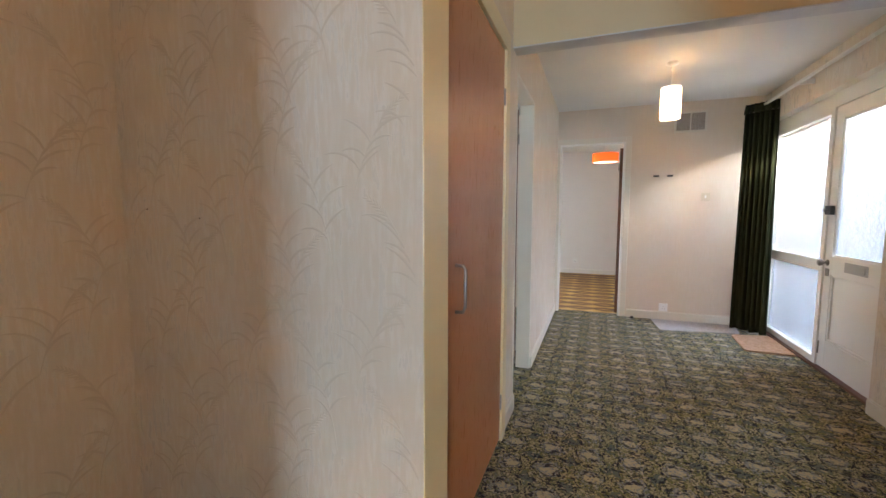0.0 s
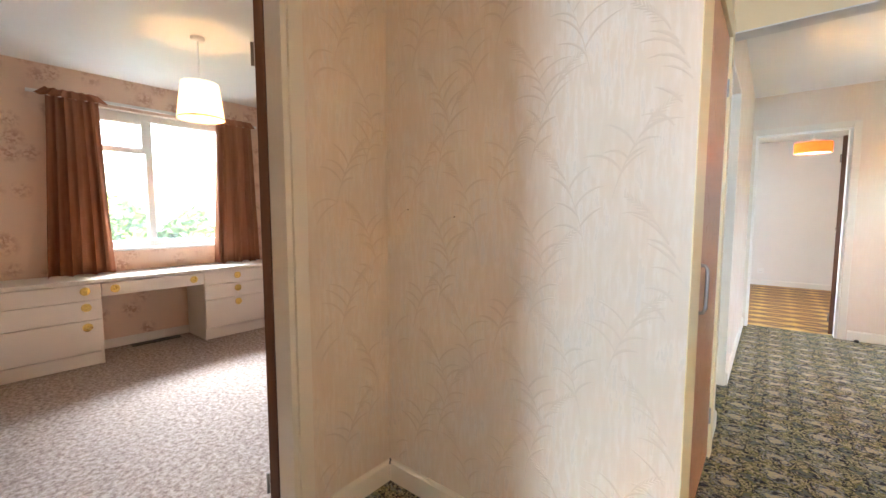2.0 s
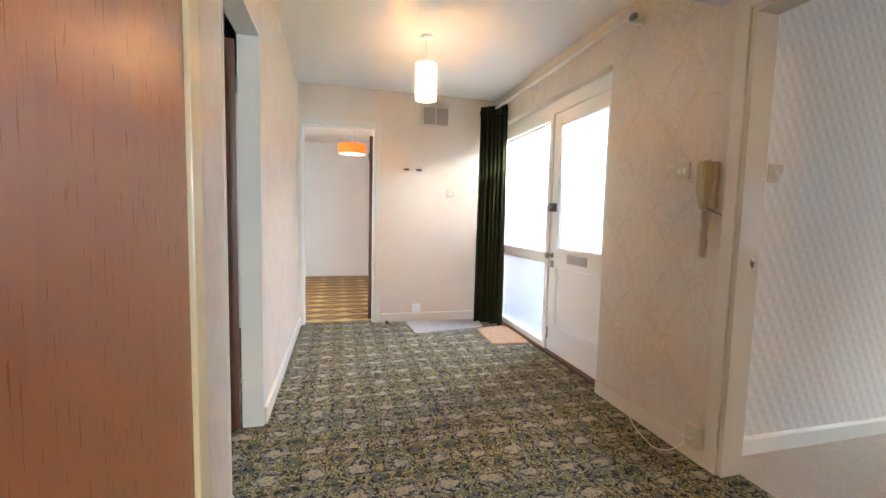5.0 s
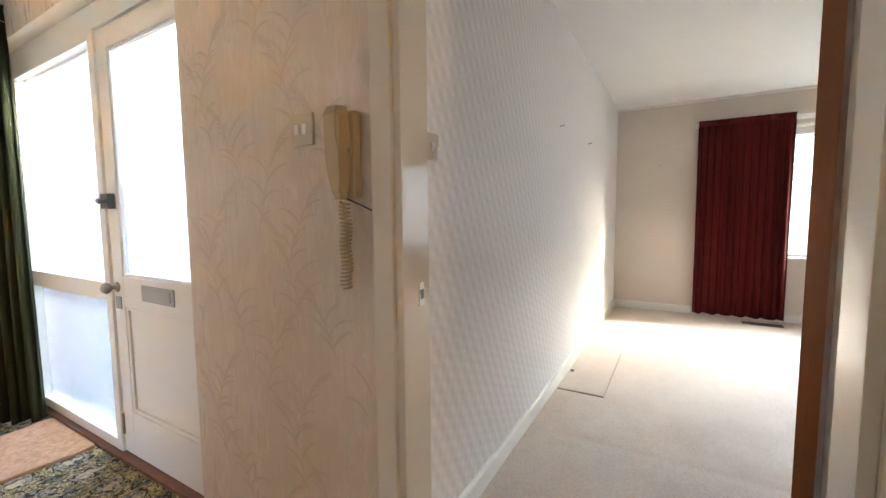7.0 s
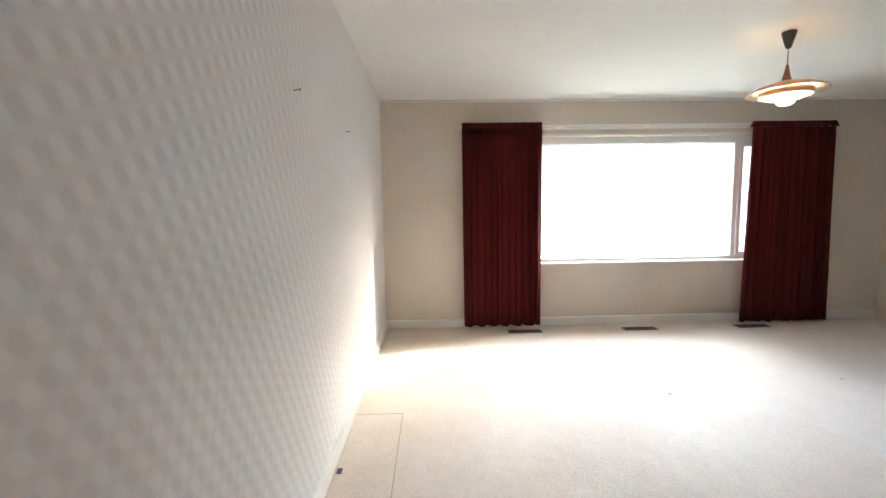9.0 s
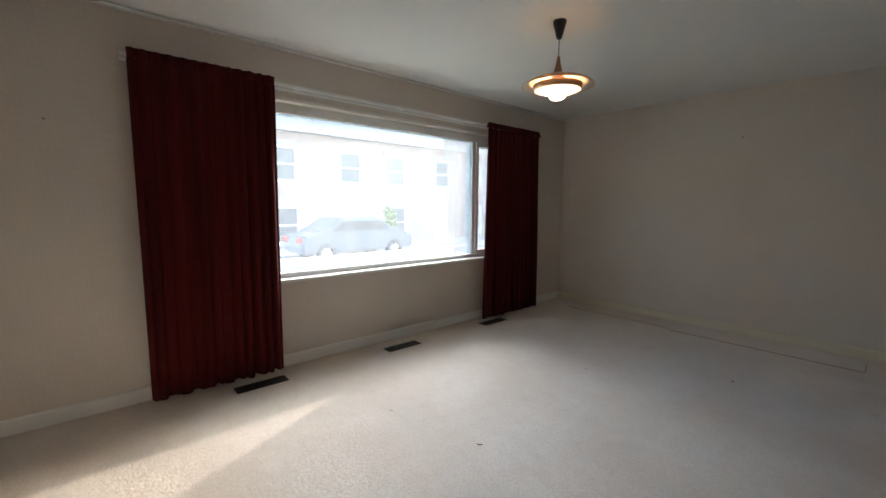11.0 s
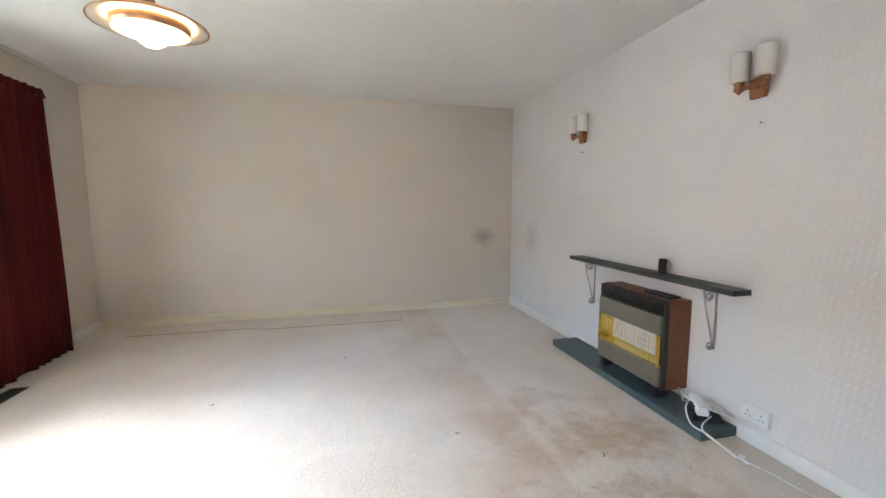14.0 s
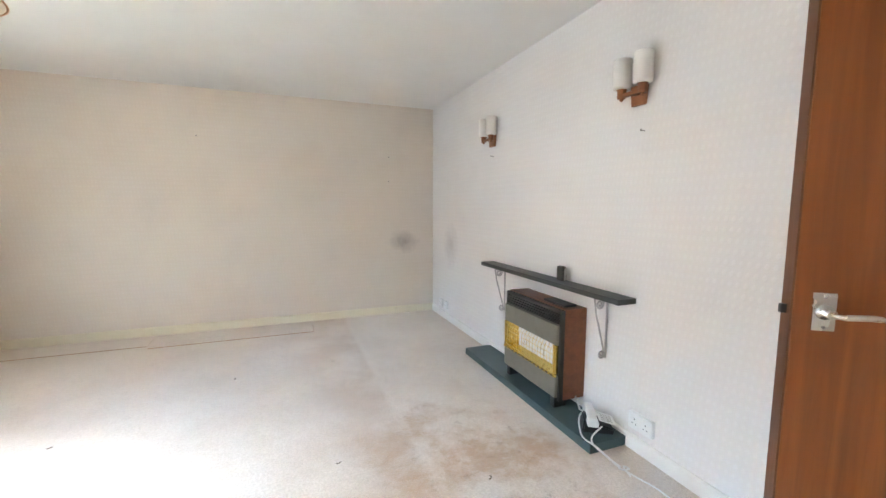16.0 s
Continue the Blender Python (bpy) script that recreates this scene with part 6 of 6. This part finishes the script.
def terrace_house(y, label):
    """A two-storey brick terrace house, front at x = 20, 5.4 m wide."""
    t = thing("terrace_house", pose(20.0, y, -1.2), label, "house", "terrace across the road")
    part("wall", boxed(0, 7, -2.7, 2.7, -0.8, 5.4), BRICK, t)
    fm = bmesh.new()
    prof = [(-0.35, 5.35), (3.5, 7.4), (7.35, 5.35)]
    a = [fm.verts.new((x, -2.7, z)) for x, z in prof]
    b = [fm.verts.new((x, 2.7, z)) for x, z in prof]
    fm.faces.new(a), fm.faces.new(b[::-1])
    for i in range(3):
        fm.faces.new((a[i], a[(i + 1) % 3], b[(i + 1) % 3], b[i]))
    roof = part("roof", fm, SLATES, t)
    part("chimney", boxed(3.1, 3.9, 1.9, 2.6, 6.9, 8.3, bevel=0.03), BRICK, roof)
    for wy, z0, w, h in ((-1.2, 0.9, 1.2, 1.45), (-1.2, 3.4, 1.1, 1.35), (1.2, 3.4, 1.0, 1.35)):
        win = part("window", boxed(-0.02, 0.05, wy - w / 2, wy + w / 2, z0, z0 + h), PANE_FAR, t)
        fm = bmesh.new()
        for y0, y1, q0, q1 in ((wy - w / 2 - 0.05, wy - w / 2 + 0.05, z0, z0 + h), (wy + w / 2 - 0.05, wy + w / 2 + 0.05, z0, z0 + h), (wy - w / 2, wy + w / 2, z0 - 0.08, z0 + 0.06),
                               (wy - w / 2, wy + w / 2, z0 + h - 0.06, z0 + h + 0.05), (wy - w / 2, wy + w / 2, z0 + h * 0.5 - 0.03, z0 + h * 0.5 + 0.03)):
            box(fm, -0.06, -0.021, y0, y1, q0, q1)
        part("frame", fm, GLOSS, win)
        part("lintel", boxed(-0.05, 0.0, wy - w / 2 - 0.1, wy + w / 2 + 0.1, z0 + h + 0.06, z0 + h + 0.26), PAVING, win)
    part("door", boxed(-0.04, 0.02, 0.8, 1.65, 0.25, 2.3, bevel=0.01), GLOSS, t)
    part("door_step", boxed(-0.5, 0.0, 0.7, 1.75, 0.0, 0.2, bevel=0.01), PAVING, t)
    return t


first = terrace_house(-2.3, "two-storey brick terrace house across the road")
for i in range(1, 9):
    copy_thing(first, pose(20.0, -2.3 - 5.4 * i, -1.2))
for i in range(1, 5):
    copy_thing(first, pose(20.0, -2.3 + 5.4 * i, -1.2))


def leaf_mass(count, size, seed, leaf=0.09):
    """Many small leaves scattered through an uneven volume."""
    rnd = random.Random(seed)
    verts, faces = [], []
    for _ in range(count):
        while True:
            p = Vector((rnd.uniform(-1, 1), rnd.uniform(-1, 1), rnd.uniform(-1, 1)))
            if p.length < 0.75 + 0.35 * noise.noise(p * 2.3 + Vector((seed, 0, 0))):
                break
        c = Vector((p.x * size[0], p.y * size[1], p.z * size[2] + size[2]))
        u = Vector((rnd.uniform(-1, 1), rnd.uniform(-1, 1), rnd.uniform(-0.6, 0.6))).normalized()
        w = u.cross(Vector((rnd.uniform(-1, 1), rnd.uniform(-1, 1), rnd.uniform(-1, 1)))).normalized()
        s = leaf * rnd.uniform(0.6, 1.3)
        k = len(verts)
        verts += [c - u * s, c + w * s * 0.45, c + u * s, c - w * s * 0.45]
        faces.append((k, k + 1, k + 2, k + 3))
    me = bpy.data.meshes.new("leaves")
    me.from_pydata([tuple(v) for v in verts], [], faces)
    me.materials.append(LEAF)
    return me


def bush(m, size, seed, label, count=2600):
    t = thing("bush", m, label, "bush")
    part("stem", rod([(0, 0, -0.05), (0.05, 0.02, size[2]), (0.02, -0.03, size[2] * 1.5)], 0.03, 8), BARK, t)
    for i in range(4):
        a = i * 1.7
        part("branch", rod([(0.02, 0, 0.2 * size[2]), (0.4 * size[0] * math.cos(a), 0.4 * size[1] * math.sin(a), size[2] * 0.9)], 0.015, 6), BARK, t)
    ob = new("foliage", leaf_mass(count, size, seed))
    ob.parent = t
    return t


bush(pose(-8.2, 2.05, -0.35), (0.9, 0.75, 1.05), 4, "leafy green bush outside the bedroom window")
bush(pose(-8.6, 3.4, -0.35), (0.9, 0.6, 0.95), 9, "leafy green bush beyond the bedroom window")
bush(pose(10.2, -0.6, -0.4), (0.5, 0.9, 0.32), 13, "low green bush in the front garden", 1800)
bush(pose(17.9, -7.2, -0.5), (0.35, 0.35, 0.95), 21, "narrow dark conifer by the terrace", 2000)

# front garden wall and a parked car
single("garden_wall", boxed(0, 0.25, -6, 3.5, -0.2, 0.75, bevel=0.02), PAVING, pose(10.9, -1.0, -0.5), "low pale stone wall of the front garden", "garden wall")


def car(m, label):
    t = thing("parked_car", m, label, "car")
    fm = bmesh.new()
    prof = [(-2.1, 0.35), (-2.12, 0.75), (-1.9, 0.92), (-1.35, 0.98), (-0.75, 1.42), (0.75, 1.44), (1.35, 1.0), (2.0, 0.88), (2.12, 0.6), (2.08, 0.32)]
    a = [fm.verts.new((-0.85, y, z)) for y, z in prof]
    b = [fm.verts.new((0.85, y, z)) for y, z in prof]
    fm.faces.new(a), fm.faces.new(b[::-1])
    for i in range(len(prof)):
        j = (i + 1) % len(prof)
        fm.faces.new((a[i], a[j], b[j], b[i]))
    bmesh.ops.bevel(fm, geom=fm.edges[:], offset=0.06, segments=3, affect="EDGES")
    part("body", fm, CAR_PAINT, t)
    for s in (-1, 1):
        fm = bmesh.new()
        pts = [(-1.12, 1.02), (-0.72, 1.34), (0.70, 1.36), (1.12, 1.02)]
        va = [fm.verts.new((s * 0.853, y, z)) for y, z in pts]
        vb = [fm.verts.new((s * 0.845, y, z)) for y, z in pts]
        fm.faces.new(va), fm.faces.new(vb[::-1])
        for i in range(4):
            fm.faces.new((va[i], va[(i + 1) % 4], vb[(i + 1) % 4], vb[i]))
        part("side_glass", fm, CAR_GLASS, t)
        for y in (-1.3, 1.3):
            w = part("wheel", lathe([(0.20, -0.1), (0.31, -0.1), (0.33, -0.06), (0.33, 0.06), (0.31, 0.1), (0.20, 0.1), (0.20, -0.1)], 26, axis="x", center=(s * 0.80, y, 0.33)), RUBBER, t)
            part("rim", lathe([(0.001, -0.08), (0.19, -0.08), (0.205, -0.02), (0.205, 0.08), (0.001, 0.05)], 20, axis="x", center=(s * 0.80, y, 0.33)), CHROME, w)
        part("tail_light", boxed(s * 0.6 - 0.16, s * 0.6 + 0.16, 2.06, 2.14, 0.66, 0.84, bevel=0.02), RED_LAMP, t)
    return t


car(pose(16.5, -4.6, -0.62, 0, 0, 0), "dark car parked by the far kerb")
